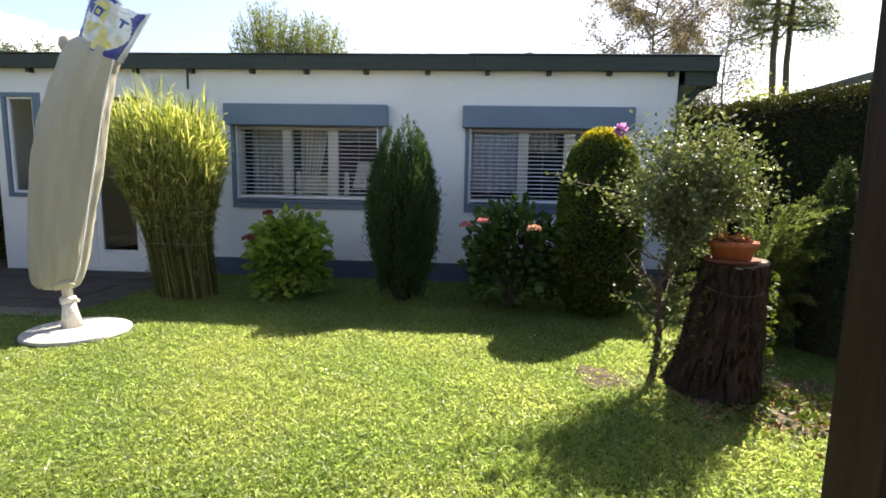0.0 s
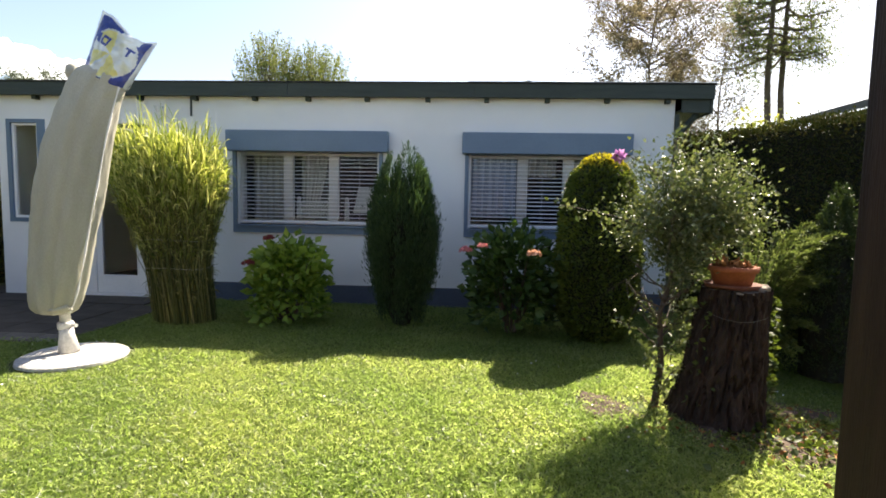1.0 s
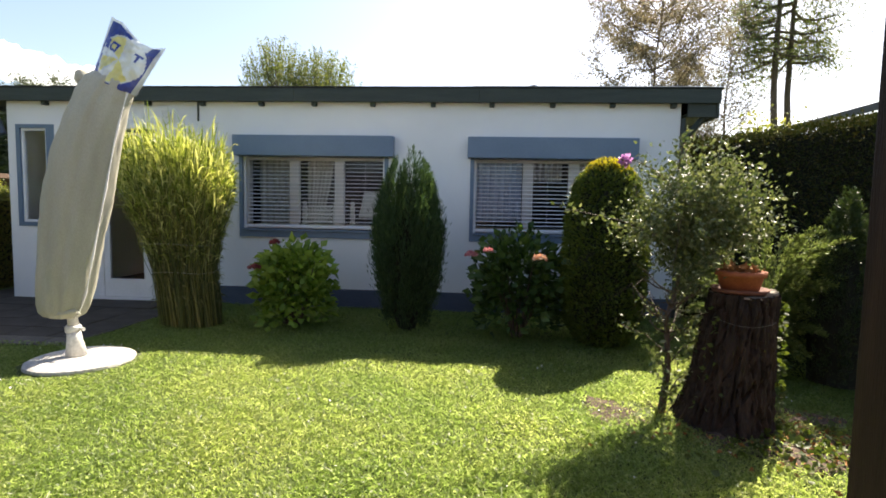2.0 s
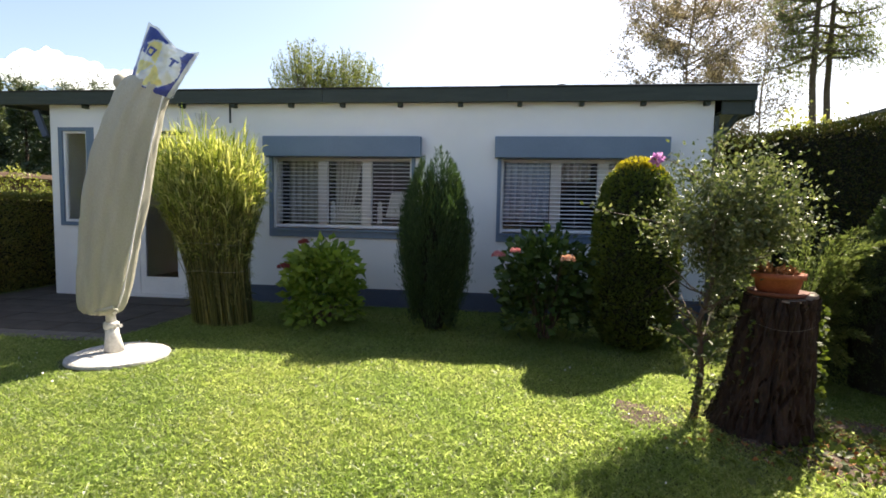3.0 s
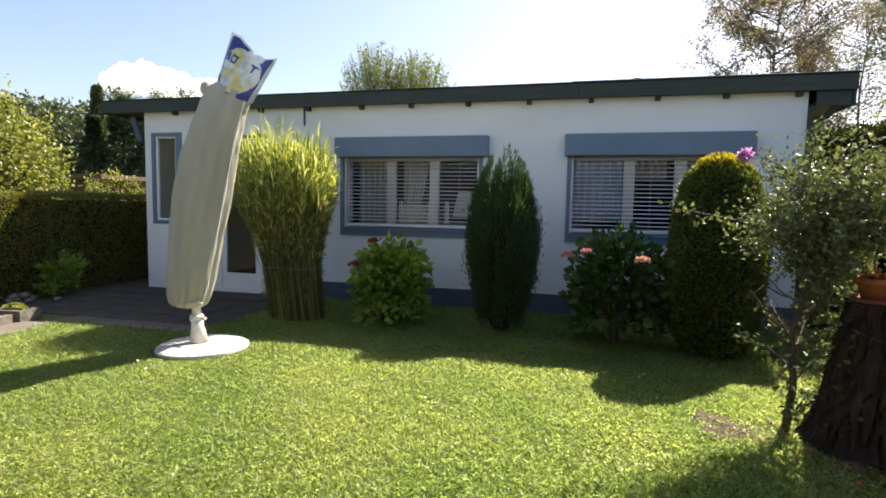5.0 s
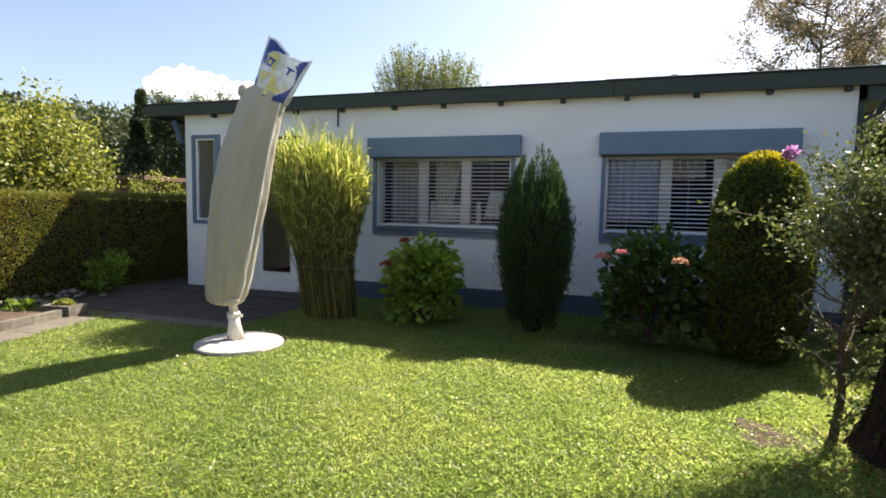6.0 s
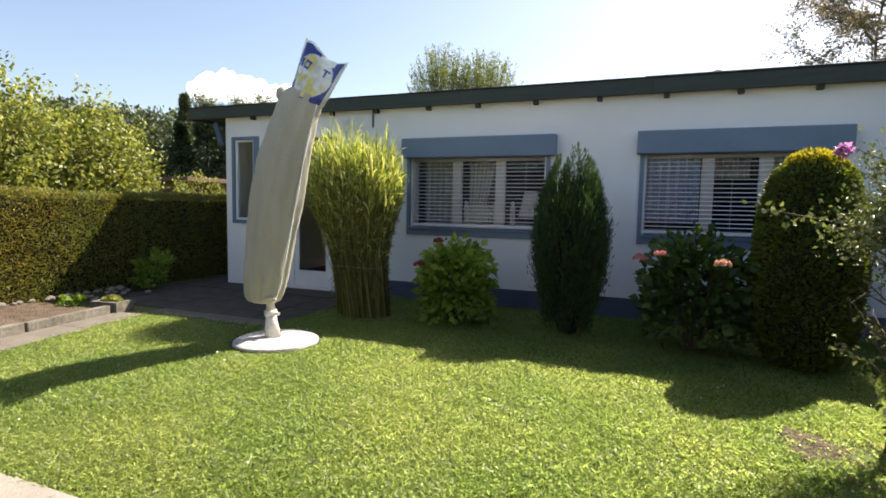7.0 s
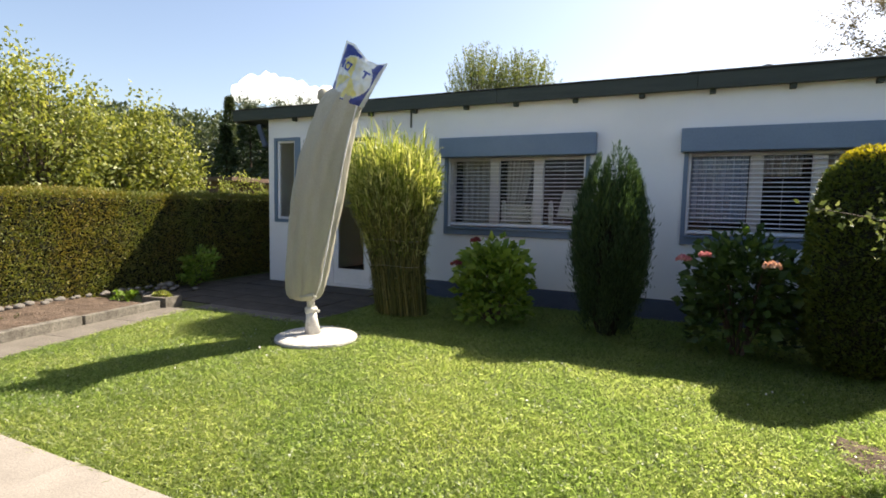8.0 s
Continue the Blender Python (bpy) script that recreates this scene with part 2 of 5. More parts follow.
def add_tube(bm, pts, radii, sides=8, cap=True):
    """A tapered tube along points."""
    rings, pts = [], [Vector(p) for p in pts]
    for k, p in enumerate(pts):
        way = (pts[min(k + 1, len(pts) - 1)] - pts[max(k - 1, 0)]).normalized()
        side = way.cross(Vector((0.31, 0.87, 0.38))).normalized()
        up = way.cross(side)
        rings.append([bm.verts.new(p + radii[k] * (math.cos(a) * side + math.sin(a) * up)) for a in [2 * math.pi * j / sides for j in range(sides)]])
    for r, s in zip(rings, rings[1:]):
        for j in range(sides):
            bm.faces.new((r[j], r[(j + 1) % sides], s[(j + 1) % sides], s[j]))
    if cap:
        bm.faces.new(rings[0][::-1])
        bm.faces.new(rings[-1])
    return bm


def lathe(profile, sides=32, wobble=None):
    """Radius and height pairs turned round z; wobble(angle, z) scales the radius."""
    bm, rings = bmesh.new(), []
    for r, z in profile:
        rings.append([bm.verts.new((r * w * math.cos(a), r * w * math.sin(a), z)) for a in [2 * math.pi * j / sides for j in range(sides)] for w in [wobble(a, z) if wobble else 1]])
    for r, s in zip(rings, rings[1:]):
        for j in range(sides):
            bm.faces.new((r[j], r[(j + 1) % sides], s[(j + 1) % sides], s[j]))
    bm.faces.new(rings[0][::-1])
    bm.faces.new(rings[-1])
    return bm


def raw_mesh(name, verts, faces, mat, parent=None, label="", smooth=False):
    me = bpy.data.meshes.new(name)
    me.from_pydata(verts, [], faces)
    if smooth:
        me.polygons.foreach_set("use_smooth", [True] * len(me.polygons))
    return linked(name, me, mat, parent, label)


def quads_mesh(name, corners, mat, parent=None, label=""):
    """Corners: an array (n, k, 3) of separate faces with k corners each."""
    n, k, _ = corners.shape
    me = bpy.data.meshes.new(name)
    me.vertices.add(n * k)
    me.vertices.foreach_set("co", corners.reshape(-1).astype(np.float32))
    me.loops.add(n * k)
    me.loops.foreach_set("vertex_index", np.arange(n * k, dtype=np.int32))
    me.polygons.add(n)
    me.polygons.foreach_set("loop_start", np.arange(0, n * k, k, dtype=np.int32))
    me.update(calc_edges=True)
    return linked(name, me, mat, parent, label)


def unit(v):
    return v / np.maximum(np.linalg.norm(v, axis=-1, keepdims=True), 1e-9)


def leaves(name, rng, at, way, size, mat, parent=None, wide=0.5, curl=0.25, label="", jitter=0.5):
    """Many pointed leaves, each folded along its rib and bent down at its tip: at, way (n, 3), size (n,)."""
    n = len(at)
    way = unit(way + jitter * rng.normal(size=(n, 3)))
    side = unit(np.cross(way, rng.normal(size=(n, 3))))
    up = np.cross(side, way)
    s = size[:, None]
    mid = at + way * s * 0.45
    a, tip = at, at + way * s - up * s * curl
    lft, rgt = mid + side * s * wide * 0.5 + up * s * 0.08, mid - side * s * wide * 0.5 + up * s * 0.08
    verts = np.stack([a, lft, tip, rgt], 1).reshape(-1, 3)
    me = bpy.data.meshes.new(name)
    me.vertices.add(4 * n)
    me.vertices.foreach_set("co", verts.reshape(-1).astype(np.float32))
    idx = np.arange(n, dtype=np.int32)[:, None] * 4 + np.array([0, 1, 2, 0, 2, 3], dtype=np.int32)
    me.loops.add(6 * n)
    me.loops.foreach_set("vertex_index", idx.reshape(-1))
    me.polygons.add(2 * n)
    me.polygons.foreach_set("loop_start", np.arange(0, 6 * n, 3, dtype=np.int32))
    me.update(calc_edges=True)
    return linked(name, me, mat, parent, label)


def strips(name, paths, widths, rng, mat, parent=None, label=""):
    """Grass blades: paths (n, k, 3), widths (k,) in metres; one joined strip each."""
    n, k, _ = paths.shape
    side = unit(np.cross(paths[:, -1] - paths[:, 0], rng.normal(size=(n, 3))))[:, None, :] * np.asarray(widths)[None, :, None] * 0.5
    verts = np.stack([paths - side, paths + side], 2).reshape(-1, 3)
    base = np.arange(n, dtype=np.int32)[:, None, None] * (2 * k) + np.arange(k - 1, dtype=np.int32)[None, :, None] * 2
    idx = (base + np.array([0, 1, 3, 2], dtype=np.int32)).reshape(-1)
    me = bpy.data.meshes.new(name)
    me.vertices.add(len(verts))
    me.vertices.foreach_set("co", verts.reshape(-1).astype(np.float32))
    me.loops.add(len(idx))
    me.loops.foreach_set("vertex_index", idx)
    me.polygons.add(len(idx) // 4)
    me.polygons.foreach_set("loop_start", np.arange(0, len(idx), 4, dtype=np.int32))
    me.update(calc_edges=True)
    return linked(name, me, mat, parent, label)


def sphere_dirs(rng, n):
    return unit(rng.normal(size=(n, 3)))


# ---- ground ----
def ground_sheet():
    """One sheet that reaches the horizon, slightly uneven."""
    m, n, l, p = shader("lawn_soil")
    tc = n.new("ShaderNodeTexCoord")
    a, b = n.new("ShaderNodeTexNoise"), n.new("ShaderNodeTexNoise")
    a.inputs["Scale"].default_value, a.inputs["Detail"].default_value = 0.8, 5
    b.inputs["Scale"].default_value, b.inputs["Detail"].default_value = 28, 5
    l.new(tc.outputs["Object"], a.inputs[0])
    l.new(tc.outputs["Object"], b.inputs[0])
    r1 = ramp(n, [(0.3, (0.06, 0.085, 0.018)), (0.62, (0.09, 0.115, 0.025)), (0.8, (0.14, 0.12, 0.045))])
    r2 = ramp(n, [(0.3, (0.55, 0.55, 0.55)), (0.7, (1.25, 1.25, 1.2))])
    l.new(a.outputs[0], r1.inputs[0])
    l.new(b.outputs[0], r2.inputs[0])
    mix = n.new("ShaderNodeMix")
    mix.data_type, mix.blend_type = "RGBA", "MULTIPLY"
    mix.inputs[0].default_value = 1
    l.new(r1.outputs[0], mix.inputs[6])
    l.new(r2.outputs[0], mix.inputs[7])
    l.new(mix.outputs[2], p.inputs["Base Color"])
    p.inputs["Roughness"].default_value = 0.95
    bp = n.new("ShaderNodeBump")
    bp.inputs["Strength"].default_value, bp.inputs["Distance"].default_value = 0.8, 0.03
    l.new(b.outputs[0], bp.inputs["Height"])
    l.new(bp.outputs[0], p.inputs["Normal"])
    s = 900.0
    ob = raw_mesh("ground", [(-s, -s, 0), (s, -s, 0), (s, s, 0), (-s, s, 0)], [(0, 1, 2, 3)], m)
    tagged(ob, "short sunlit garden lawn with a few bare brown patches", "lawn", kind="structure")


ground_sheet()
DISC = (-3.35, 4.11)
STUMP = (1.655, 3.44)


def lawn_edge(y):
    return -5.16 - 0.214 * (y - 2.27)


def lawn():
    """Short mown grass with clover, thinner in the bare patches."""
    rng = np.random.default_rng(4)
    n = 760000
    x, y = rng.uniform(-6.4, 4.6, n), rng.uniform(1.35, 6.82, n)
    near = rng.uniform(size=n) < np.clip(1.25 - 0.12 * y, 0.35, 1)
    keep = near & (x > lawn_edge(y) + 0.02 * rng.normal(size=n)) & ((y < 4.49 + 0.03 * rng.normal(size=n)) | (x > -3.82))
    keep &= (y > 1.53 + 0.02 * rng.normal(size=n)) & (np.hypot(x - DISC[0], y - DISC[1]) > 0.45)
    keep &= np.hypot(x - STUMP[0], y - STUMP[1]) > 0.3
    bare = np.hypot((x - 1.07) / 0.34, (y - 3.52) / 0.24) < 0.85 + 0.35 * rng.normal(size=n)
    bare |= np.hypot((x - 2.02) / 0.6, (y - 3.05) / 0.44) < 0.75 + 0.35 * rng.normal(size=n)
    bare |= np.hypot((x + 0.8) / 0.12, (y - 3.55) / 0.08) < 0.6 + 0.4 * rng.normal(size=n)
    keep &= ~(bare & (rng.uniform(size=n) < 0.96))
    x, y = x[keep], y[keep]
    n = len(x)
    clump = np.array([noise.noise((a * 2.2, b * 2.2, 0.0)) for a, b in zip(x[::1].tolist(), y.tolist())])
    high = (0.022 + 0.014 * clump + 0.008 * rng.normal(size=n)).clip(0.009, 0.05)
    lean = rng.normal(size=(n, 2)) * 0.75
    foot = np.stack([x, y, np.zeros(n)], 1)
    p1 = foot + np.stack([lean[:, 0] * high * 0.35, lean[:, 1] * high * 0.35, high * 0.6], 1)
    p2 = foot + np.stack([lean[:, 0] * high * 1.1, lean[:, 1] * high * 1.1, high], 1)
    ob = strips("grass_blades", np.stack([foot, p1, p2], 1), [0.0045, 0.0055, 0.0012], rng, F_GRASS)
    tagged(ob, "short mown green and yellowish grass blades of the lawn", "grass", kind="stuff")
    m = 46000
    cx, cy = rng.uniform(-5.4, 2.6, m), rng.uniform(1.6, 4.6, m)
    c = np.array([noise.noise((a * 1.3, b * 1.3, 7.0)) for a, b in zip(cx.tolist(), cy.tolist())])
    k = (c > -0.05) & (cx > lawn_edge(cy) + 0.05) & (np.hypot(cx - DISC[0], cy - DISC[1]) > 0.48) & (np.hypot(cx - STUMP[0], cy - STUMP[1]) > 0.36)
    cx, cy = cx[k], cy[k]
    m = len(cx)
    at = np.stack([cx, cy, rng.uniform(0.012, 0.032, m)], 1)
    way = np.stack([rng.normal(size=m), rng.normal(size=m), 0.25 + 0.2 * rng.normal(size=m)], 1)
    ob = leaves("clover_leaves", rng, at, unit(way), rng.uniform(0.010, 0.021, m), F_GRASS, wide=0.9, curl=0.1, jitter=0.1)
    tagged(ob, "small clover and weed leaves scattered in the lawn", "clover", kind="stuff")
    q = 15000
    fx, fy = rng.uniform(-3.2, 2.4, q), rng.uniform(1.55, 3.4, q)
    c = np.array([noise.noise((a * 2.4, b * 2.4, 3.0)) for a, b in zip(fx.tolist(), fy.tolist())])
    k = (c > 0.08) & (np.hypot(fx - STUMP[0], fy - STUMP[1]) > 0.36)
    at = np.stack([fx, fy, rng.uniform(0.018, 0.04, q)], 1)[k]
    way = np.stack([rng.normal(size=len(at)), rng.normal(size=len(at)), 0.3 + 0.25 * rng.normal(size=len(at))], 1)
    ob = leaves("plantain_leaves", rng, at, unit(way), rng.uniform(0.013, 0.026, len(at)), F_GRASS, wide=0.6, curl=0.25, jitter=0.1)
    tagged(ob, "broader weed leaves in loose patches of the lawn", "weed", kind="stuff")
    ob = leaves("fallen_petals", rng, np.stack([rng.uniform(-5, 2.4, 160), rng.uniform(1.8, 4.6, 160), np.full(160, 0.032)], 1), np.tile([1.0, 0, 0.05], (160, 1)), rng.uniform(0.010, 0.018, 160), M_WHITE, wide=0.9, curl=0.0, jitter=0.6)
    tagged(ob, "tiny white daisies scattered in the short grass", "daisy", kind="stuff")


lawn()


# ---- the bungalow ----
FY = 6.30
house = thing("bungalow", (-1.8, FY, 0), "white rendered flat-roofed bungalow with blue-grey window trim", "house")
HOLES = [(-5.89, -5.50, 1.085, 2.31), (-5.36, -4.115, 0.14, 2.33), (-2.935, -1.155, 1.055, 1.985), (-0.065, 1.71, 1.055, 1.985)]


def wall_with_holes(x0, x1, z0, z1, y0, y1, holes):
    """A thick wall with openings through it, built of blocks between the openings' edges."""
    bm = bmesh.new()
    xs = sorted({x0, x1, *[h[0] for h in holes], *[h[1] for h in holes]})
    zs = sorted({z0, z1, *[h[2] for h in holes], *[h[3] for h in holes]})
    grid = {}

    def solid(i, j):
        if not (0 <= i < len(xs) - 1 and 0 <= j < len(zs) - 1):
            return False
        cx, cz = (xs[i] + xs[i + 1]) / 2, (zs[j] + zs[j + 1]) / 2
        return not any(h[0] < cx < h[1] and h[2] < cz < h[3] for h in holes)

    def v(x, y, z):
        if (x, y, z) not in grid:
            grid[(x, y, z)] = bm.verts.new((x, y, z))
        return grid[(x, y, z)]

    for i in range(len(xs) - 1):
        for j in range(len(zs) - 1):
            if not solid(i, j):
                continue
            a, b, c, d = xs[i], xs[i + 1], zs[j], zs[j + 1]
            bm.faces.new((v(a, y0, c), v(b, y0, c), v(b, y0, d), v(a, y0, d)))
            bm.faces.new((v(a, y1, d), v(b, y1, d), v(b, y1, c), v(a, y1, c)))
            if not solid(i - 1, j):
                bm.faces.new((v(a, y0, d), v(a, y1, d), v(a, y1, c), v(a, y0, c)))
            if not solid(i + 1, j):
                bm.faces.new((v(b, y0, c), v(b, y1, c), v(b, y1, d), v(b, y0, d)))
            if not solid(i, j - 1):
                bm.faces.new((v(a, y1, c), v(b, y1, c), v(b, y0, c), v(a, y0, c)))
            if not solid(i, j + 1):
                bm.faces.new((v(a, y0, d), v(b, y0, d), v(b, y1, d), v(a, y1, d)))
    return bm


def under(ob, top=house):
    """Keeps a part built in world coordinates in its place under its thing."""
    ob.matrix_parent_inverse = Matrix.Translation(top.location).inverted()
    return ob


def hpart(name, bm, mat, label="", parent=None, smooth=False):
    ob = part(name, bm, mat, parent or house, label, smooth)
    return under(ob) if parent is None else ob


hpart("front_wall", wall_with_holes(-6.045, 2.32, 0.12, 2.66, FY, FY + 0.28, HOLES), M_RENDER, "white roughcast rendered wall")
hpart("plinth", wall_with_holes(-3.92, 2.322, -0.1, 0.345, FY - 0.012, FY + 0.1, []), M_PLINTH, "blue-grey painted plinth")
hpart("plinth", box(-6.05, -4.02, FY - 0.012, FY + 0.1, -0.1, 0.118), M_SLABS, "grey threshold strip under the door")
hpart("side_wall", box(-6.045, -5.92, FY + 0.282, 13.0, 0, 2.66), M_RENDER)
hpart("side_wall", box(2.07, 2.32, FY + 0.282, 13.0, 0, 2.66), M_RENDER)
hpart("back_wall", box(-6.045, 2.32, 13.002, 13.25, 0, 2.66), M_RENDER)
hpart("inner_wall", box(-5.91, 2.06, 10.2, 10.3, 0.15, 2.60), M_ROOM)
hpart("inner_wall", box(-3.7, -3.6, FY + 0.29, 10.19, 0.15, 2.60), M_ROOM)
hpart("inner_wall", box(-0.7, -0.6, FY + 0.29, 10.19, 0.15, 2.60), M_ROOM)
hpart("room_floor", box(-5.91, 2.06, FY + 0.282, 12.99, 0.0, 0.145), M_SHED)
hpart("corner_strip", box(2.322, 2.368, FY - 0.03, FY + 0.02, 0.0, 2.47), M_FASCIA, "dark corner strip")
hpart("seam_strip", box(-3.513, -3.488, FY - 0.012, FY - 0.001, 2.40, 2.64), M_FASCIA)

# roof: flat slab with overhangs, dark green boards, metal edge
RX0, RX1, RY0, RY1 = -6.69, 2.72, 6.19, 13.6
hpart("roof", box(RX0 + 0.03, RX1 - 0.03, RY0 + 0.035, RY1, 2.67, 2.79), M_ROOF, "flat dark bitumen roof")
hpart("soffit", box(RX0 + 0.035, RX1 - 0.035, RY0 + 0.04, FY - 0.005, 2.635, 2.665), M_FASCIA, "dark boarded soffit")
boards = [RX0, -4.45, -2.25, -0.02, RX1]
for a, b in zip(boards, boards[1:]):
    hpart("fascia_board", box(a + 0.0015, b - 0.0015, RY0, RY0 + 0.032, 2.625, 2.785, 0.004), M_FASCIA)
hpart("verge_board", box(RX0, RX0 + 0.03, RY0 + 0.034, RY1, 2.615, 2.785), M_FASCIA)
hpart("verge_board", box(RX1 - 0.03, RX1, RY0 + 0.034, RY1, 2.47, 2.785), M_FASCIA)
hpart("side_soffit", box(2.37, RX1 - 0.035, RY0 + 0.075, RY1 - 0.1, 2.49, 2.52), M_FASCIA)
hpart("eaves_board", box(2.372, RX1 - 0.033, RY0 + 0.042, RY0 + 0.07, 2.475, 2.632), M_FASCIA, "dark board closing the boxed eaves")
hpart("roof_edge", box(RX0 - 0.012, RX1 + 0.012, RY0 - 0.012, RY0 + 0.05, 2.787, 2.802, 0.003), M_ROOF)
hpart("roof_edge", box(-0.1, RX1 + 0.014, RY0 - 0.016, RY0 + 0.04, 2.8035, 2.808, 0.001), M_TRIM, "thin bright metal roof edge")
hpart("roof_upstand", box(-0.6, RX1 - 0.12, RY0 + 0.10, RY0 + 0.16, 2.79, 2.83, 0.008), M_ROOF)
vent = lathe([(0.03, 2.74), (0.03, 2.80), (0.05, 2.805), (0.05, 2.83), (0.02, 2.84)], 14)
bmesh.ops.translate(vent, verts=vent.verts, vec=(0.63, RY0 + 0.32, 0.055))
hpart("roof_vent", vent, M_ROOF)
for x in (-5.49, -4.81, -4.13, -3.43, -2.68, -2.02, -1.30, -0.57, 0.13, 0.84, 1.53, 2.22):
    hpart("rafter_tail", box(x - 0.028, x + 0.028, FY - 0.072, FY + 0.01, 2.582, 2.634, 0.006), M_FASCIA)


def strut(x, lean, r, mat):
    bm = bmesh.new()
    add_tube(bm, [(x, FY - 0.02, 2.22), (x + lean * 0.5, FY - 0.02, 2.38), (x + lean, FY - 0.02, 2.56)], [r, r, r], 4)
    hpart("roof_strut", bm, mat)


strut(2.36, 0.26, 0.034, M_FASCIA)
strut(-6.09, -0.13, 0.045, M_PLINTH)

HOUSE_DROP = -0.11


# ---- windows with roller boxes and slatted blinds ----
def frame_bars(x0, x1, z0, z1, y0, y1, w, mat, parent, name="frame_bar"):
    for a, b, c, d in ((x0, x0 + w, z0, z1), (x1 - w, x1, z0, z1), (x0 + w + 0.0005, x1 - w - 0.0005, z0, z0 + w), (x0 + w + 0.0005, x1 - w - 0.0005, z1 - w, z1)):
        part(name, box(a, b, y0, y1, c, d, 0.005), mat, parent)


def pane_mesh(x0, x1, z0, z1, y, parent):
    ob = part("pane", box(x0, x1, y, y + 0.006, z0, z1, 0), M_GLASS, parent, "clear window glass")
    ob.visible_shadow = False
    return ob


slat_bm = bmesh.new()
SL = 1.725
prof = [(-0.026, -0.007), (-0.016, -0.002), (0.0, 0.001), (0.016, -0.001), (0.026, -0.005)]
rows_ = [[slat_bm.verts.new((x, y, z + o)) for y, z in prof] for o in (0, 0.0012) for x in (-SL / 2, SL / 2)]
for a, b in ((0, 1), (2, 3), (0, 2), (1, 3)):
    for k in range(4):
        slat_bm.faces.new((rows_[a][k], rows_[a][k + 1], rows_[b][k + 1], rows_[b][k]))
slat_mesh = bpy.data.meshes.new("slat")
slat_bm.to_mesh(slat_mesh)
slat_bm.free()
slat_mesh.materials.append(M_ALU)


def blind_window(x0, x1, mulls):
    """A three-part window under a blue-grey blind box, with its slats let down and open."""
    w = hpart("window", wall_with_holes(x0 - 0.045, x1 + 0.045, 0.98, 1.985, FY - 0.022, FY + 0.03, [(x0, x1, 1.055, 1.99)]), M_BLUE, "three-part white window with blue-grey surround")
    part("blind_box", box(x0 - 0.08, x1 + 0.12, FY - 0.13, FY + 0.02, 1.978, 2.224, 0.008), M_BLUE, w, "blue-grey blind box")
    part("sill", box(x0 - 0.005, x1 + 0.005, FY - 0.045, FY + 0.10, 1.058, 1.082, 0.004), M_BLUE, w, "blue-grey sill")
    frame_bars(x0 + 0.001, x1 - 0.001, 1.084, 1.974, FY + 0.105, FY + 0.165, 0.034, M_PVC, w)
    for mx in mulls:
        part("mullion", box(mx - 0.062, mx + 0.062, FY + 0.10, FY + 0.16, 1.119, 1.939, 0.008), M_PVC, w)
    edges = [x0 + 0.02, *mulls, x1 - 0.02]
    for a, b in zip(edges, edges[1:]):
        pane_mesh(a + 0.03, b - 0.03, 1.12, 1.938, FY + 0.13, w)
    for gx in (x0 + 0.012, x1 - 0.012):
        part("guide_rail", box(gx - 0.012, gx + 0.012, FY + 0.01, FY + 0.05, 1.083, 1.976, 0.003), M_ALU, w, "aluminium guide rail")
    for k in range(17):
        s = new("slat", slat_mesh)
        s.parent = w
        s.location = ((x0 + x1) / 2, FY + 0.052, 1.945 - 0.0475 * k)
        s.rotation_euler = (radians(4.0 + 1.5 * math.sin(k * 2.3)), radians(0.06 * math.sin(k * 1.7)), 0)
    part("bottom_rail", box(x0 + 0.02, x1 - 0.02, FY + 0.03, FY + 0.075, 1.10, 1.135, 0.004), M_ALU, w)
    for cx in (x0 + 0.25, (x0 + x1) / 2, x1 - 0.25):
        part("ladder_cord", box(cx - 0.002, cx + 0.002, FY + 0.05, FY + 0.053, 1.12, 1.97, 0), M_ALU, w)
    return w


blind_window(-2.935, -1.155, (-2.32, -1.745))
blind_window(-0.065, 1.71, (0.59, 1.14))

# small window and glazed double door by the terrace
dw = hpart("window", wall_with_holes(-5.925, -5.465, 1.05, 2.345, FY - 0.015, FY + 0.05, [(-5.875, -5.515, 1.10, 2.30)]), M_BLUE, "narrow white window with blue-grey surround")
frame_bars(-5.873, -5.517, 1.102, 2.298, FY + 0.01, FY + 0.075, 0.03, M_PVC, dw)
pane_mesh(-5.842, -5.548, 1.134, 2.266, FY + 0.04, dw)
hpart("door_jamb", box(-5.463, -5.40, FY - 0.018, FY - 0.001, 0.13, 2.345), M_BLUE, "blue-grey strip between window and door")
door = hpart("double_door", wall_with_holes(-5.395, -4.10, 0.125, 2.35, FY - 0.02, FY + 0.045, [(-5.345, -4.15, 0.16, 2.30)]), M_PVC, "white glazed double terrace door")
for a, b in ((-5.34, -4.795), (-4.785, -4.155)):
    leaf = part("door_leaf", wall_with_holes(a, b, 0.165, 2.29, FY - 0.005, FY + 0.05, [(a + 0.07, b - 0.08, 0.385, 2.20)]), M_PVC, door)
    frame_bars(a + 0.065, b - 0.075, 0.38, 2.205, FY - 0.015, FY - 0.004, 0.018, M_PVC, door, "glazing_bead")
    pane_mesh(a + 0.075, b - 0.085, 0.39, 2.195, FY + 0.02, door)
hd = bmesh.new()
add_tube(hd, [(-4.76, FY - 0.01, 1.22), (-4.76, FY - 0.055, 1.22), (-4.86, FY - 0.06, 1.22)], [0.009, 0.009, 0.008], 8)
part("handle", hd, M_ALU, door, "metal door handle")
hpart("door_strip", box(-4.62, -4.05, FY - 0.04, FY - 0.021, 2.24, 2.285), M_FASCIA)
bm = bmesh.new()
add_tube(bm, [(-4.06, FY - 0.03, 0.05), (-4.06, FY - 0.03, 1.0)], [0.014, 0.014], 8)
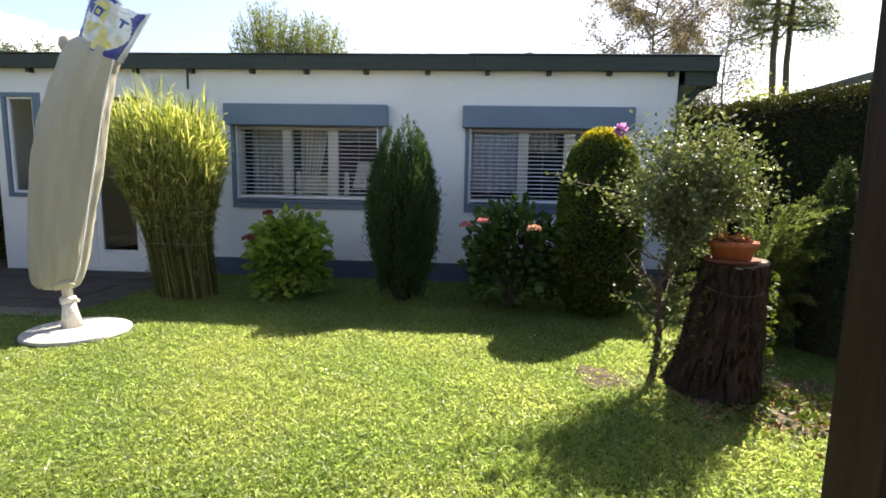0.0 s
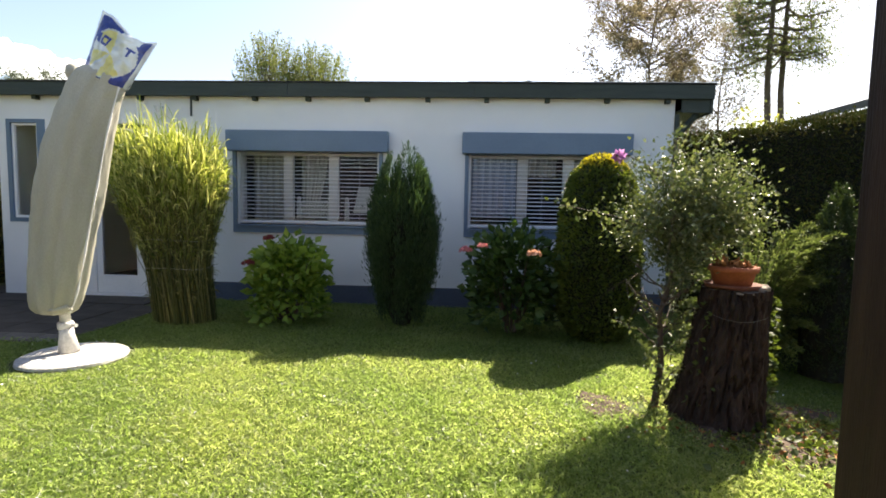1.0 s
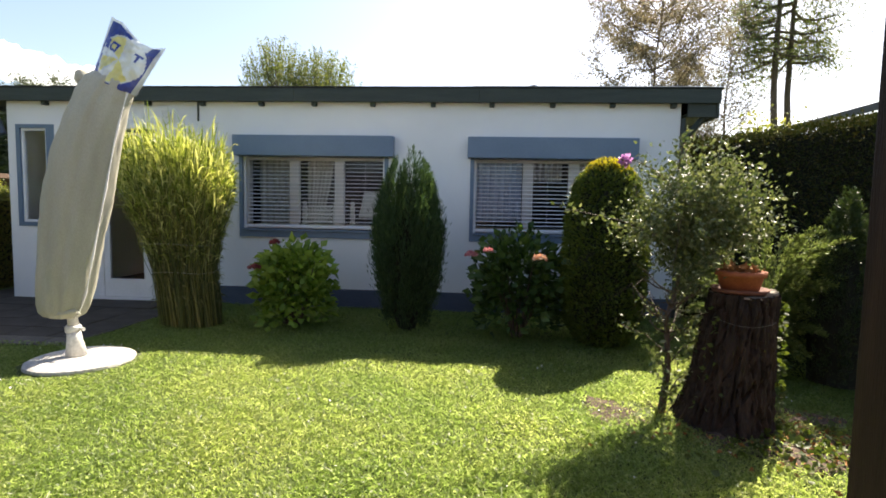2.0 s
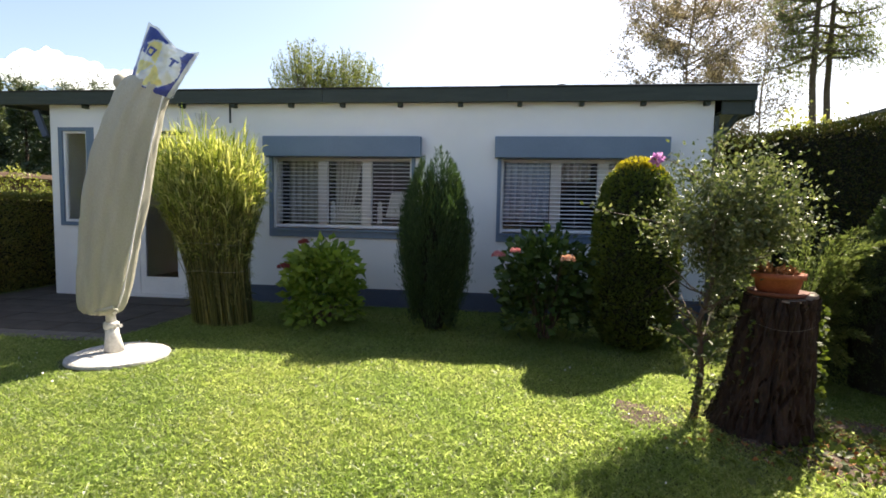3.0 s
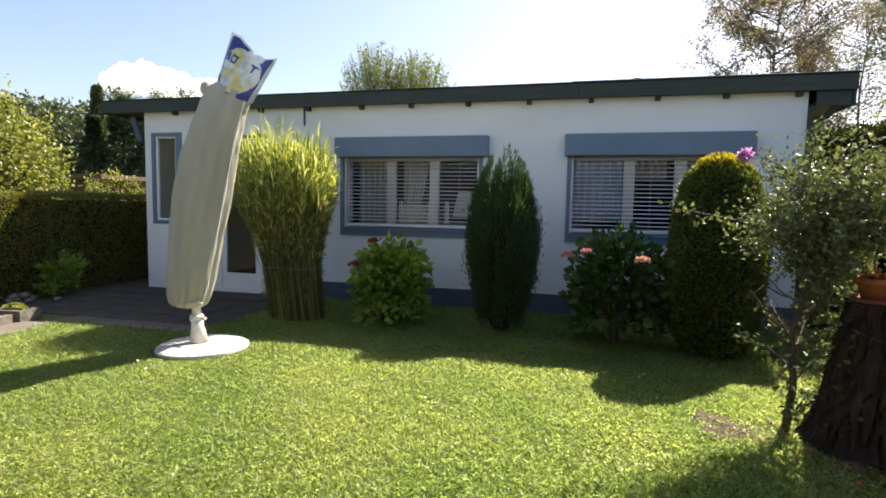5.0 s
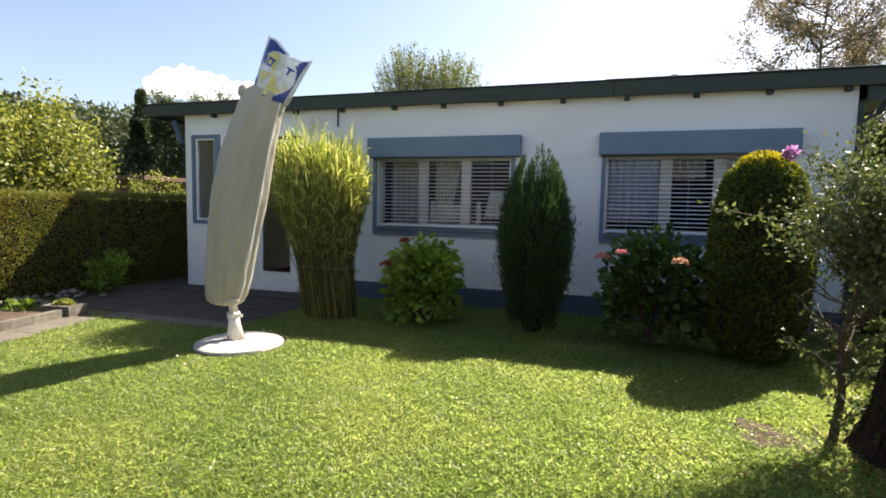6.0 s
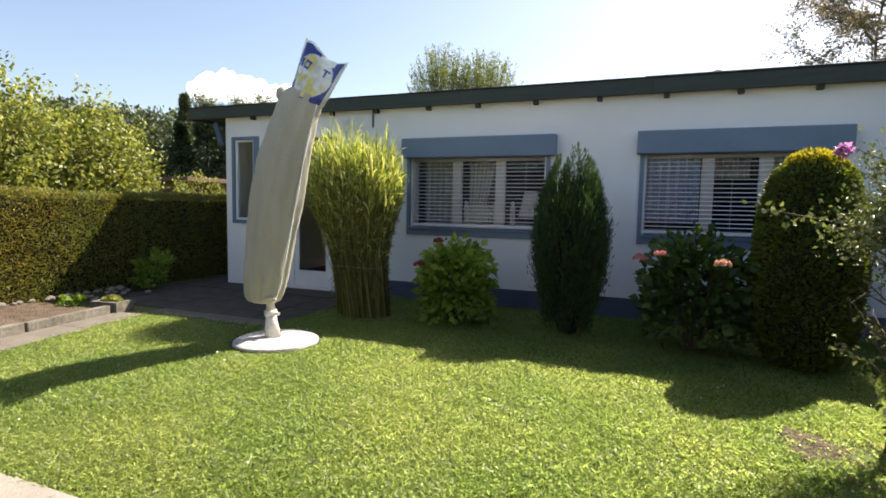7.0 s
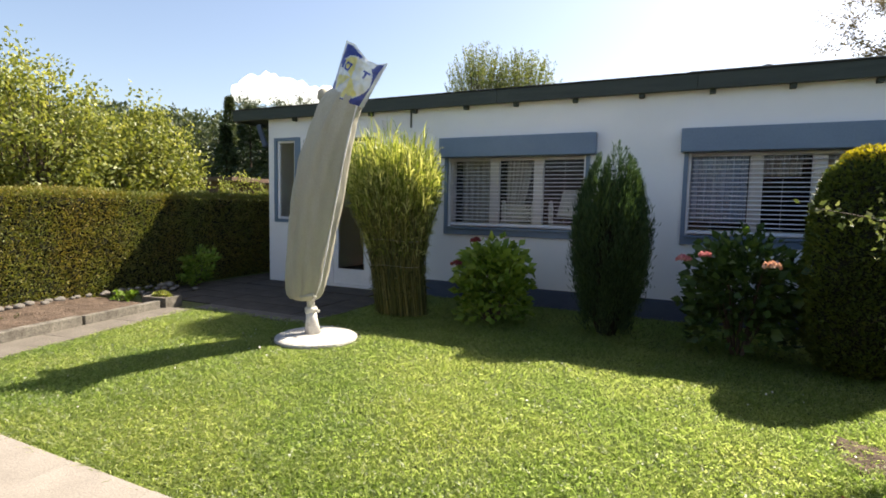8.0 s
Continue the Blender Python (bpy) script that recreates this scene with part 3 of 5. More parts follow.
hpart("white_pipe", bm, M_PVC, "thin white pipe beside the door")
bm = bmesh.new()
for k in range(9):
    pts = [(-4.085 + 0.035 * math.sin(a) , FY - 0.05, 0.10 + 0.09 * k + 0.045 * (1 - math.cos(a))) for a in [j * math.pi / 6 for j in range(13)]]
    add_tube(bm, pts, [0.0025] * 13, 4, False)
hpart("wire_trellis", bm, M_FASCIA, "thin bent wire trellis")
bm = bmesh.new()
add_tube(bm, [(-3.86, FY - 0.10, 2.42), (-3.86, FY - 0.10, 2.45), (-3.86, FY - 0.10, 2.50)], [0.02, 0.035, 0.055], 14)
hpart("wall_lamp", bm, M_PVC, "small white wall lamp")

house.location.z = HOUSE_DROP


# ---- seen through the windows ----
def curtain(x0, x1, z0, z1, y, mat, label, drape=0.0, seed=0):
    """A hanging curtain in folds; drape pulls its lower end aside."""
    bm, nx, nz = bmesh.new(), 44, 12
    g = []
    for j in range(nz + 1):
        v = j / nz
        pull = drape * v ** 1.6
        g.append([bm.verts.new((x0 + (x1 - x0) * (u * (1 - abs(pull)) + (max(pull, 0))), y + 0.025 * math.sin(u * 38 + seed) + 0.01 * math.sin(u * 91 + v * 3), z1 + (z0 - z1) * v)) for u in [i / nx for i in range(nx + 1)]])
    for j in range(nz):
        for i in range(nx):
            bm.faces.new((g[j][i], g[j][i + 1], g[j + 1][i + 1], g[j + 1][i]))
    ob = part("curtain", bm, mat, None, "", True)
    md = ob.modifiers.new("thick", "SOLIDIFY")
    md.thickness = 0.003
    ob.location.z = HOUSE_DROP
    return tagged(ob, label, "curtain")


curtain(-5.72, -5.50, 0.9, 2.28, FY + 0.32, M_CURTAIN, "pale curtain behind the narrow window", 0, 6)
curtain(-2.90, -2.40, 0.7, 2.05, FY + 0.40, M_CURTAIN, "pale beige curtain hanging behind the window", 0, 1)
curtain(-2.28, -1.92, 0.9, 2.05, FY + 0.48, M_CURTAIN, "pale beige curtain drawn aside behind the window", -0.75, 2)
curtain(-0.03, 0.52, 1.22, 2.02, FY + 0.20, M_PALEBLUE, "pale blue curtain behind the window", 0, 3)
curtain(0.60, 1.04, 1.74, 2.02, FY + 0.45, M_CURTAIN, "short yellowish valance behind the window", 0, 4)
curtain(1.15, 1.66, 0.8, 2.02, FY + 0.42, M_CURTAIN, "pale curtain behind the window", 0, 5)

ledge = thing("window_ledge", (-2.0, FY + 0.45, 0), "pale wooden window ledge inside the house", "ledge")
for a, b in ((-2.87, -1.15), (-0.04, 1.69)):
    under(part("ledge_board", box(a, b, FY + 0.175, FY + 0.52, 1.10, 1.14), M_PVC, ledge), ledge)
ledge.location.z = HOUSE_DROP
rack = thing("lattice_screen", (-2.02, FY + 0.205, 1.14 + HOUSE_DROP), "white wooden lattice screen with two turned posts", "screen")
for x in (-0.20, 0.20, 0.42):
    pb = lathe([(0.032, 0.0), (0.036, 0.03), (0.026, 0.06), (0.036, 0.10), (0.028, 0.16), (0.036, 0.21), (0.02, 0.24), (0.03, 0.27), (0.012, 0.30)], 14)
    bmesh.ops.translate(pb, verts=pb.verts, vec=(x, 0, 0))
    part("turned_post", pb, M_WHITE, rack)
for z in (0.035, 0.235):
    part("rail", box(-0.17, 0.17, -0.012, 0.012, z - 0.012, z + 0.012), M_WHITE, rack)
for k in range(8):
    for s in (-1, 1):
        bm = box(-0.007, 0.007, -0.004, 0.004, -0.13, 0.13, 0)
        bmesh.ops.transform(bm, matrix=Matrix.Translation((-0.14 + 0.04 * k, 0.005 * s, 0.135)) @ Matrix.Rotation(radians(42 * s), 4, "Y"), verts=bm.verts)
        bmesh.ops.bisect_plane(bm, geom=bm.verts[:] + bm.edges[:] + bm.faces[:], plane_co=(0.17, 0, 0), plane_no=(1, 0, 0), clear_outer=True)
        bmesh.ops.bisect_plane(bm, geom=bm.verts[:] + bm.edges[:] + bm.faces[:], plane_co=(-0.17, 0, 0), plane_no=(-1, 0, 0), clear_outer=True)
        if bm.faces:
            part("lath", bm, M_WHITE, rack)
        else:
            bm.free()
shade = thing("table_lamp", (-1.36, FY + 0.38, 1.14 + HOUSE_DROP), "white cloth table lamp shade behind the window", "lamp")
part("shade", lathe([(0.20, 0.10), (0.13, 0.42), (0.125, 0.42), (0.19, 0.10)], 26), M_WHITE, shade)
part("foot", lathe([(0.07, 0.0), (0.03, 0.03), (0.025, 0.12), (0.012, 0.2)], 16), M_BLACK, shade)


# ---- terrace, path, bed, paving ----
def slab_field(thing_ob, xs, ys, z0, z1, mat, gap=0.006, seed=1, wob=0.003):
    """Slabs laid one by one; alike ones share a mesh."""
    rng, store = random.Random(seed), {}
    for xa, xb in zip(xs, xs[1:]):
        for ya, yb in zip(ys, ys[1:]):
            w, d = xb - xa - gap, yb - ya - gap
            key = (round(w, 3), round(d, 3))
            if key not in store:
                ob = part("slab", box(-w / 2, w / 2, -d / 2, d / 2, z0, z1, 0.006), mat, thing_ob)
                store[key] = ob.data
            else:
                ob = new("slab", store[key])
                ob.parent = thing_ob
            ob.location = ((xa + xb) / 2, (ya + yb) / 2, rng.uniform(-wob, wob))
            ob.rotation_euler = (rng.uniform(-0.003, 0.003), rng.uniform(-0.003, 0.003), rng.uniform(-0.004, 0.004))


def steps(a, b, s):
    k = max(1, round((b - a) / s))
    return [a + (b - a) * j / k for j in range(k + 1)]


terrace = thing("terrace", (0, 0, 0), "shaded grey concrete slab terrace before the door", "terrace", kind="structure")
slab_field(terrace, steps(-5.62, -3.82, 0.36), [4.51, 4.80], -0.05, 0.018, M_PATH, seed=9)
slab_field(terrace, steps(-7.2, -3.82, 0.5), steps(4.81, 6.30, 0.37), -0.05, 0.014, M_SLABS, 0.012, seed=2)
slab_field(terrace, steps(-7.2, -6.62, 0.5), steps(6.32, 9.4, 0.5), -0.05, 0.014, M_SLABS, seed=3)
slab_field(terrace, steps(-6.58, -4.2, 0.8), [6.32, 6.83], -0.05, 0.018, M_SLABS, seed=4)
path = thing("garden_path", (0, 0, 0), "pale narrow concrete garden path along the bed", "path", kind="structure")
slab_field(path, [-0.44, 0.0], steps(-4.6, 2.16, 0.75), -0.05, 0.022, M_PATH, seed=5)
path.rotation_euler = (0, 0, 0.16)
path.location = (-5.19, 2.30, 0)
paving = thing("paving", (0, 0, 0), "pale sunlit concrete paving slabs beside the lawn", "paving", kind="structure")
slab_field(paving, steps(-4.6, 2.0, 0.6), steps(-0.9, 1.53, 0.6), -0.05, 0.028, M_PALE, 0.008, 6)

kerb = thing("kerb", (-5.93, 4.27, 0), "weathered low stone kerb of the flower bed", "kerb", kind="structure")
for k in range(8):
    bm = box(-0.045, 0.045, -0.97, -0.01, -0.1, 0.115 + 0.008 * math.sin(k * 2.1), 0.012)
    for v in bm.verts:
        v.co += 0.006 * Vector(noise.noise_vector(v.co * 9 + Vector((k, 0, 0))))
    s = part("kerb_stone", bm, M_KERB, kerb)
    s.location = (0.118 * k, -0.98 * k, 0)
    s.rotation_euler = (0, 0, radians(6.8 + math.sin(k)))


def rough_sheet(name, x0, x1, y0, y1, nx, ny, high, mat, label, category, kind="structure", edge=0.0):
    """Uneven soil that slopes down to its edges."""
    verts, faces = [], []
    for j in range(ny + 1):
        for i in range(nx + 1):
            u, v = i / nx, j / ny
            x, y = x0 + (x1 - x0) * u, y0 + (y1 - y0) * v
            b = min(1, 8 * min(u, 1 - u, v, 1 - v))
            z = b * (high + 0.03 * noise.noise((x * 3, y * 3, 1)) + 0.018 * noise.noise((x * 12, y * 12, 5))) - 0.03 * (1 - b)
            verts.append((x + edge * noise.noise((x * 4, y * 4, 9)), y, z))
    for j in range(ny):
        for i in range(nx):
            a = j * (nx + 1) + i
            faces.append((a, a + 1, a + nx + 2, a + nx + 1))
    ob = raw_mesh(name, verts, faces, mat, None, "", True)
    return tagged(ob, label, category, kind=kind)


rough_sheet("flower_bed", -7.6, -5.80, -2.5, 4.72, 40, 120, 0.075, M_SOIL, "bare dry brown soil of the flower bed", "soil")
rough_sheet("bare_patch", 0.70, 1.42, 3.24, 3.82, 24, 16, 0.006, M_SOIL, "bare brown patch worn into the lawn", "soil", edge=0.1)
rough_sheet("bare_soil", 1.30, 2.6, 2.68, 3.85, 34, 30, 0.006, M_SOIL, "bare earth beside the tree stump", "soil", edge=0.15)


def stone(x, y, z, r, seed):
    bm = bmesh.new()
    bmesh.ops.create_icosphere(bm, subdivisions=2, radius=r)
    for v in bm.verts:
        v.co *= 1 + 0.35 * noise.noise(v.co * (1.3 / r) + Vector((seed, 0, 0)))
        v.co.z *= 0.6
    ob = part("stone", bm, M_STONE, None, "", True)
    ob.location = (x, y, z)
    return tagged(ob, "small grey field stone lying on the soil", "stone", "stones along the bed")


rs = random.Random(8)
for k in range(34):
    stone(-7.17 + 0.12 * rs.random(), 1.6 + 0.115 * k + 0.05 * rs.random(), 0.085, rs.uniform(0.025, 0.07), k)
for x, y in ((2.16, 3.05), (1.96, 3.12), (2.28, 3.22), (1.98, 2.96), (2.4, 3.0)):
    stone(x, y, 0.012, rs.uniform(0.018, 0.03), x * 7)
for k in range(12):
    stone(rs.uniform(-7.15, -6.5), rs.uniform(4.65, 5.4), 0.05, rs.uniform(0.03, 0.06), k + 60)

trough = thing("stone_trough", (-6.06, 4.42, 0), "small weathered stone planter with a low green plant", "planter")
bm = wall_with_holes(-0.19, 0.19, -0.13, 0.13, 0.0, 0.14, [(-0.145, 0.145, -0.085, 0.085)])
bmesh.ops.rotate(bm, verts=bm.verts, matrix=Matrix.Rotation(radians(90), 3, "X"), cent=(0, 0, 0))
bmesh.ops.translate(bm, verts=bm.verts, vec=(0, 0, 0.14))
trough_body = part("trough", bm, M_KERB, trough)
zs_ = [v.co.z for v in trough_body.data.vertices]
trough_body.location.z = -min(zs_)
part("soil", box(-0.143, 0.143, -0.083, 0.083, 0.06, 0.115), M_SOIL, trough)
trough.rotation_euler = (0, 0, radians(8))
rng = np.random.default_rng(77)
d = sphere_dirs(rng, 380)
d[:, 2] = abs(d[:, 2])
leaves("low_plant", rng, d * [0.12, 0.08, 0.07] + [0.0, 0, 0.115], d, rng.uniform(0.02, 0.04, 380), F_BEECH, trough, 0.6)


# ---- parasol under its cover ----
def parasol():
    ob = thing("parasol", (DISC[0], DISC[1], 0), "closed leaning parasol in a beige cover on a round base", "parasol")
    disc = lathe([(0.395, 0.0), (0.405, 0.012), (0.40, 0.032), (0.375, 0.042), (0.1, 0.05)], 56, lambda a, z: 1 + 0.012 * math.sin(3 * a + 1) + 0.006 * math.sin(11 * a))
    part("base_plate", disc, M_DISC, ob, "round pale concrete base")
    bm = bmesh.new()
    lx = -0.07
    add_tube(bm, [(lx + 0.01, 0.02, 0.05), (lx - 0.005, 0.02, 0.20), (lx - 0.008, 0.02, 0.262)], [0.082, 0.056, 0.052], 24)
    part("foot_tube", bm, M_POST, ob, "white tapered foot tube", True)
    bm = bmesh.new()
    add_tube(bm, [(lx - 0.008, 0.02, 0.255), (lx - 0.01, 0.02, 0.262), (lx - 0.012, 0.02, 0.30), (lx - 0.012, 0.02, 0.31)], [0.056, 0.062, 0.062, 0.056], 24)
    part("collar", bm, M_POST, ob, "white clamping collar", True)
    bm = bmesh.new()
    add_tube(bm, [(lx - 0.012, 0.02, 0.31), (lx - 0.02, 0.02, 0.44), (lx + 0.1, 0.02, 1.2)], [0.042, 0.037, 0.03], 20)
    part("pole", bm, M_POST, ob, "white steel pole", True)
    bm = bmesh.new()
    add_tube(bm, [(lx + 0.03, 0.02, 0.29), (lx + 0.10, 0.0, 0.285)], [0.008, 0.016], 10)
    part("clamp_screw", bm, M_POST, ob)
    # the cover: centre, half width across, half depth at each height
    rows = [(-0.205, 0.385, 0.05, 0.06), (-0.215, 0.395, 0.13, 0.12), (-0.205, 0.43, 0.175, 0.15), (-0.19, 0.50, 0.20, 0.17), (-0.165, 0.62, 0.222, 0.185), (-0.13, 0.80, 0.235, 0.195),
            (-0.075, 1.10, 0.25, 0.20), (-0.02, 1.38, 0.265, 0.205), (0.04, 1.62, 0.262, 0.20), (0.11, 1.88, 0.252, 0.19), (0.19, 2.10, 0.235, 0.17), (0.265, 2.27, 0.215, 0.14),
            (0.31, 2.36, 0.195, 0.12), (0.325, 2.40, 0.15, 0.09), (0.33, 2.415, 0.05, 0.03)]
    bm, sides, fine = bmesh.new(), 72, []
    for k in range(len(rows) - 1):
        for j in range(4):
            t = j / 4
            fine.append([a * (1 - t) + b * t for a, b in zip(rows[k], rows[k + 1])])
    fine.append(rows[-1])
    rings = []
    fine = [[cx + np.interp(z, [0.38, 1.0, 2.4], [0.05, 0.04, 0.028]), z, w * 0.985, d_] for cx, z, w, d_ in fine]
    for cx, z, w, d_ in fine:
        ring = []
        for j in range(sides):
            a = 2 * math.pi * j / sides
            fold = 1 + 0.028 * math.sin(5 * a + 0.9 * z) + 0.018 * math.sin(11 * a - 1.4 * z + 1) + 0.03 * noise.noise((2.5 * math.cos(a), 2.5 * math.sin(a), 1.6 * z))
            deep = -0.018 * math.exp(-(((a - 5.15 + 0.06 * z) / 0.10) ** 2)) - 0.008 * math.exp(-(((a - 4.3 - 0.05 * z) / 0.09) ** 2))
            crease = deep + 0.012 * noise.noise((6 * math.cos(a), 6 * math.sin(a), 9 * z))
            x, y = (w * fold + crease) * math.cos(a), (d_ * fold + crease) * math.sin(a)
            ring.append(bm.verts.new((cx + x * 0.985 - 0.0 * z, y, z - 0.42 * 0.0 * x - x * (0.22 if z > 2.2 else 0.10))))
        rings.append(ring)
    for r, s in zip(rings, rings[1:]):
        for j in range(sides):
            bm.faces.new((r[j], r[(j + 1) % sides], s[(j + 1) % sides], s[j]))
    bm.faces.new(rings[0][::-1])
    bm.faces.new(rings[-1])
    cover = part("cover", bm, M_COVER, ob, "stained beige cloth cover", True)
    seam = bmesh.new()
    pts = [(cx + w * 0.99, -0.02 - 0.16 * d_, z - w * 0.1) for cx, z, w, d_ in fine[6:-10:2]]
    add_tube(seam, pts, [0.007 + 0.003 * math.sin(k * 1.7) for k in range(len(pts))], 6)
    part("zip_seam", seam, M_WHITE, cover, "pale zip seam along the edge")
    knot = bmesh.new()
    add_tube(knot, [(-0.16, -0.12, 0.42), (-0.06, -0.13, 0.44), (0.03, -0.09, 0.46), (0.045, -0.06, 0.43)], [0.012, 0.018, 0.02, 0.012], 8)
    part("draw_string", knot, M_COVER, cover)
    ear = lathe([(0.03, -0.05), (0.06, 0.0), (0.05, 0.06), (0.02, 0.085)], 16)
    bmesh.ops.translate(ear, verts=ear.verts, vec=(0.075, 0.02, 2.37))
    part("canopy_tip", ear, M_COVER, cover, "", True)
    # the printed plastic bag over the tip, a flat crumpled sleeve
    corners = [Vector((0.185, 0, 2.40)), Vector((0.545, 0, 2.235)), Vector((0.81, 0, 2.615)), Vector((0.362, 0, 2.87))]
    nu, nv = 56, 50

    def at(u, v, side):
        p = (corners[0] * (1 - u) + corners[1] * u) * (1 - v) + (corners[3] * (1 - u) + corners[2] * u) * v
        dip = -0.075 * math.sin(math.pi * min(1, max(0, (u - 0.2) / 0.8))) * max(0, (v - 0.55) / 0.45) ** 2
        thick = 0.11 * math.sin(math.pi * u) ** 0.7 * (1 - 0.85 * v) + 0.004
        crumple = 0.022 * noise.noise((u * 4, v * 4, side * 3.0)) + 0.01 * noise.noise((u * 11, v * 11, side))
        return p + Vector((0, side * thick + crumple * min(1, 6 * u, 6 - 6 * u), dip + 0.008 * noise.noise((u * 7, v * 7, 4))))

    def zone(u, v):
        """0: milky foil, 1: blue field, 2: yellow quarters of the round badge."""
        if u < 0.045 or u > 0.955 or v > 0.955:
            return 0
        r = math.hypot((u - 0.50) * 1.02, (v - 0.45) * 0.98)
        if r > 0.43:
            return 1 if not (v > 0.80 and 0.45 < u < 0.8) else 0
        for x0, x1 in ((0.10, 0.18), (0.23, 0.27), (0.335, 0.375), (0.72, 0.76)):
            if x0 < u < x1 and 0.52 < v < 0.68:
                return 1
        if (0.10 < u < 0.2 and 0.64 < v < 0.68) or (0.255 < u < 0.355 and (0.52 < v < 0.555 or 0.64 < v < 0.68)) or (0.66 < u < 0.83 and 0.63 < v < 0.68):
            return 1
        a = math.degrees(math.atan2(v - 0.45, u - 0.50)) % 360
        return 2 if (105 < a < 150 or 190 < a < 232 or 268 < a < 318) and r < 0.40 else 0

    faces = {0: [], 1: [], 2: []}
    for side in (-1, 1):
        for i in range(nu):
            for j in range(nv):
                u, v = (i + 0.5) / nu, (j + 0.5) / nv
                q = [at(a / nu, b / nv, side) for a, b in ((i, j), (i + 1, j), (i + 1, j + 1), (i, j + 1))]
                faces[zone(u, v)].append(q)
    for k, name, mat, lab in ((0, "bag", M_BAG, "crumpled milky plastic bag"), (1, "blue_print", M_BAGBLUE, "blue printed field"), (2, "yellow_print", M_BAGYELLOW, "yellow printed field")):
        bm = bmesh.new()
        for q in faces[k]:
            bm.faces.new([bm.verts.new(p) for p in q])
        bmesh.ops.remove_doubles(bm, verts=bm.verts, dist=0.0004)
        part(name, bm, mat, ob, lab, True)


parasol()


# ---- plants before the wall ----
def reed_clump():
    """Tall striped reed grass, tied round with a string."""
    ob = thing("reed_grass", (-3.29, 5.60, 0), "tall clump of yellow-striped reed grass tied with string", "ornamental grass")
    rng = np.random.default_rng(21)
    n, k = 2600, 7
    a, r = rng.uniform(0, 2 * np.pi, n), np.sqrt(rng.uniform(size=n))
    top = rng.uniform(1.3, 2.0, n) + 0.26 * (1 - r) + 0.08 * rng.normal(size=n)
    t = np.linspace(0, 1, k)[None, :]
    z = t * top[:, None]
    spread = np.interp(z.ravel(), [0, 0.55, 0.95, 1.3, 1.65, 1.9, 2.2, 2.5], [0.32, 0.33, 0.38, 0.54, 0.63, 0.58, 0.42, 0.2]).reshape(n, k)
    rad = r[:, None] * spread * (1 + 0.05 * rng.normal(size=(n, 1)))
    turn = a[:, None] + 0.22 * rng.normal(size=(n, 1)) * t
    paths = np.stack([rad * np.cos(turn), rad * np.sin(turn) * 0.85, z], 2)
    paths[:, :, 0] += 0.07 - 0.10 * z
    paths[:, 3:] += 0.02 * rng.normal(size=(n, k - 3, 3))
    strips("stalks", paths[:, :6], np.array([0.008, 0.008, 0.0075, 0.007, 0.005, 0.003]), rng, F_STALK, ob, "olive and straw-coloured stalks")

    def arching(m, lo, hi, l0, l1, mat, name, lift, label=""):
        pick, f = rng.integers(0, n, m), rng.uniform(lo, hi, m)
        zz = f * 1.0
        kk = np.clip((zz / top[pick] * (k - 1)), 0, k - 1.01)
        i0 = kk.astype(int)
        w = (kk - i0)[:, None]
        at = paths[pick, i0] * (1 - w) + paths[pick, i0 + 1] * w
        out = unit(at * [1, 1, 0] + 0.45 * rng.normal(size=(m, 3)) * [1, 1, 0])[:, None, :]
        b = np.linspace(0, 1, 6)[None, :, None]
        lng = rng.uniform(l0, l1, (m, 1, 1))
        bend = rng.uniform(0.05, 0.95, (m, 1, 1))
        up = np.array([0, 0, 1.0])
        p = at[:, None, :] + up * lng * b * lift + out * lng * b ** 1.6 * bend * 0.75 - up * lng * (b ** 3) * bend * 0.75
        strips(name, p, [0.005, 0.010, 0.012, 0.011, 0.006, 0.001], rng, mat, ob, label)

    arching(16500, 0.70, 2.05, 0.10, 0.27, F_ZEBRA, "upper_leaves", 0.8, "yellow-green striped arching leaves")
    arching(1300, 1.75, 2.2, 0.18, 0.36, F_ZEBRA, "tip_leaves", 1.15, "upright striped tip leaves")
    arching(5200, 0.2, 1.25, 0.10, 0.24, F_STALK, "lower_leaves", 0.6, "dull olive lower leaves")
    for z, rr in ((0.93, 0.39), (0.62, 0.345)):
        bm = bmesh.new()
        pts = [(0.07 - 0.1 * z + rr * math.cos(q), rr * 0.87 * math.sin(q), z + 0.012 * math.sin(3 * q)) for q in [j * math.pi / 18 for j in range(37)]]
        add_tube(bm, pts, [0.0016] * 37, 5, False)
        part("string", bm, M_CURTAIN, ob, "thin pale string")


reed_clump()


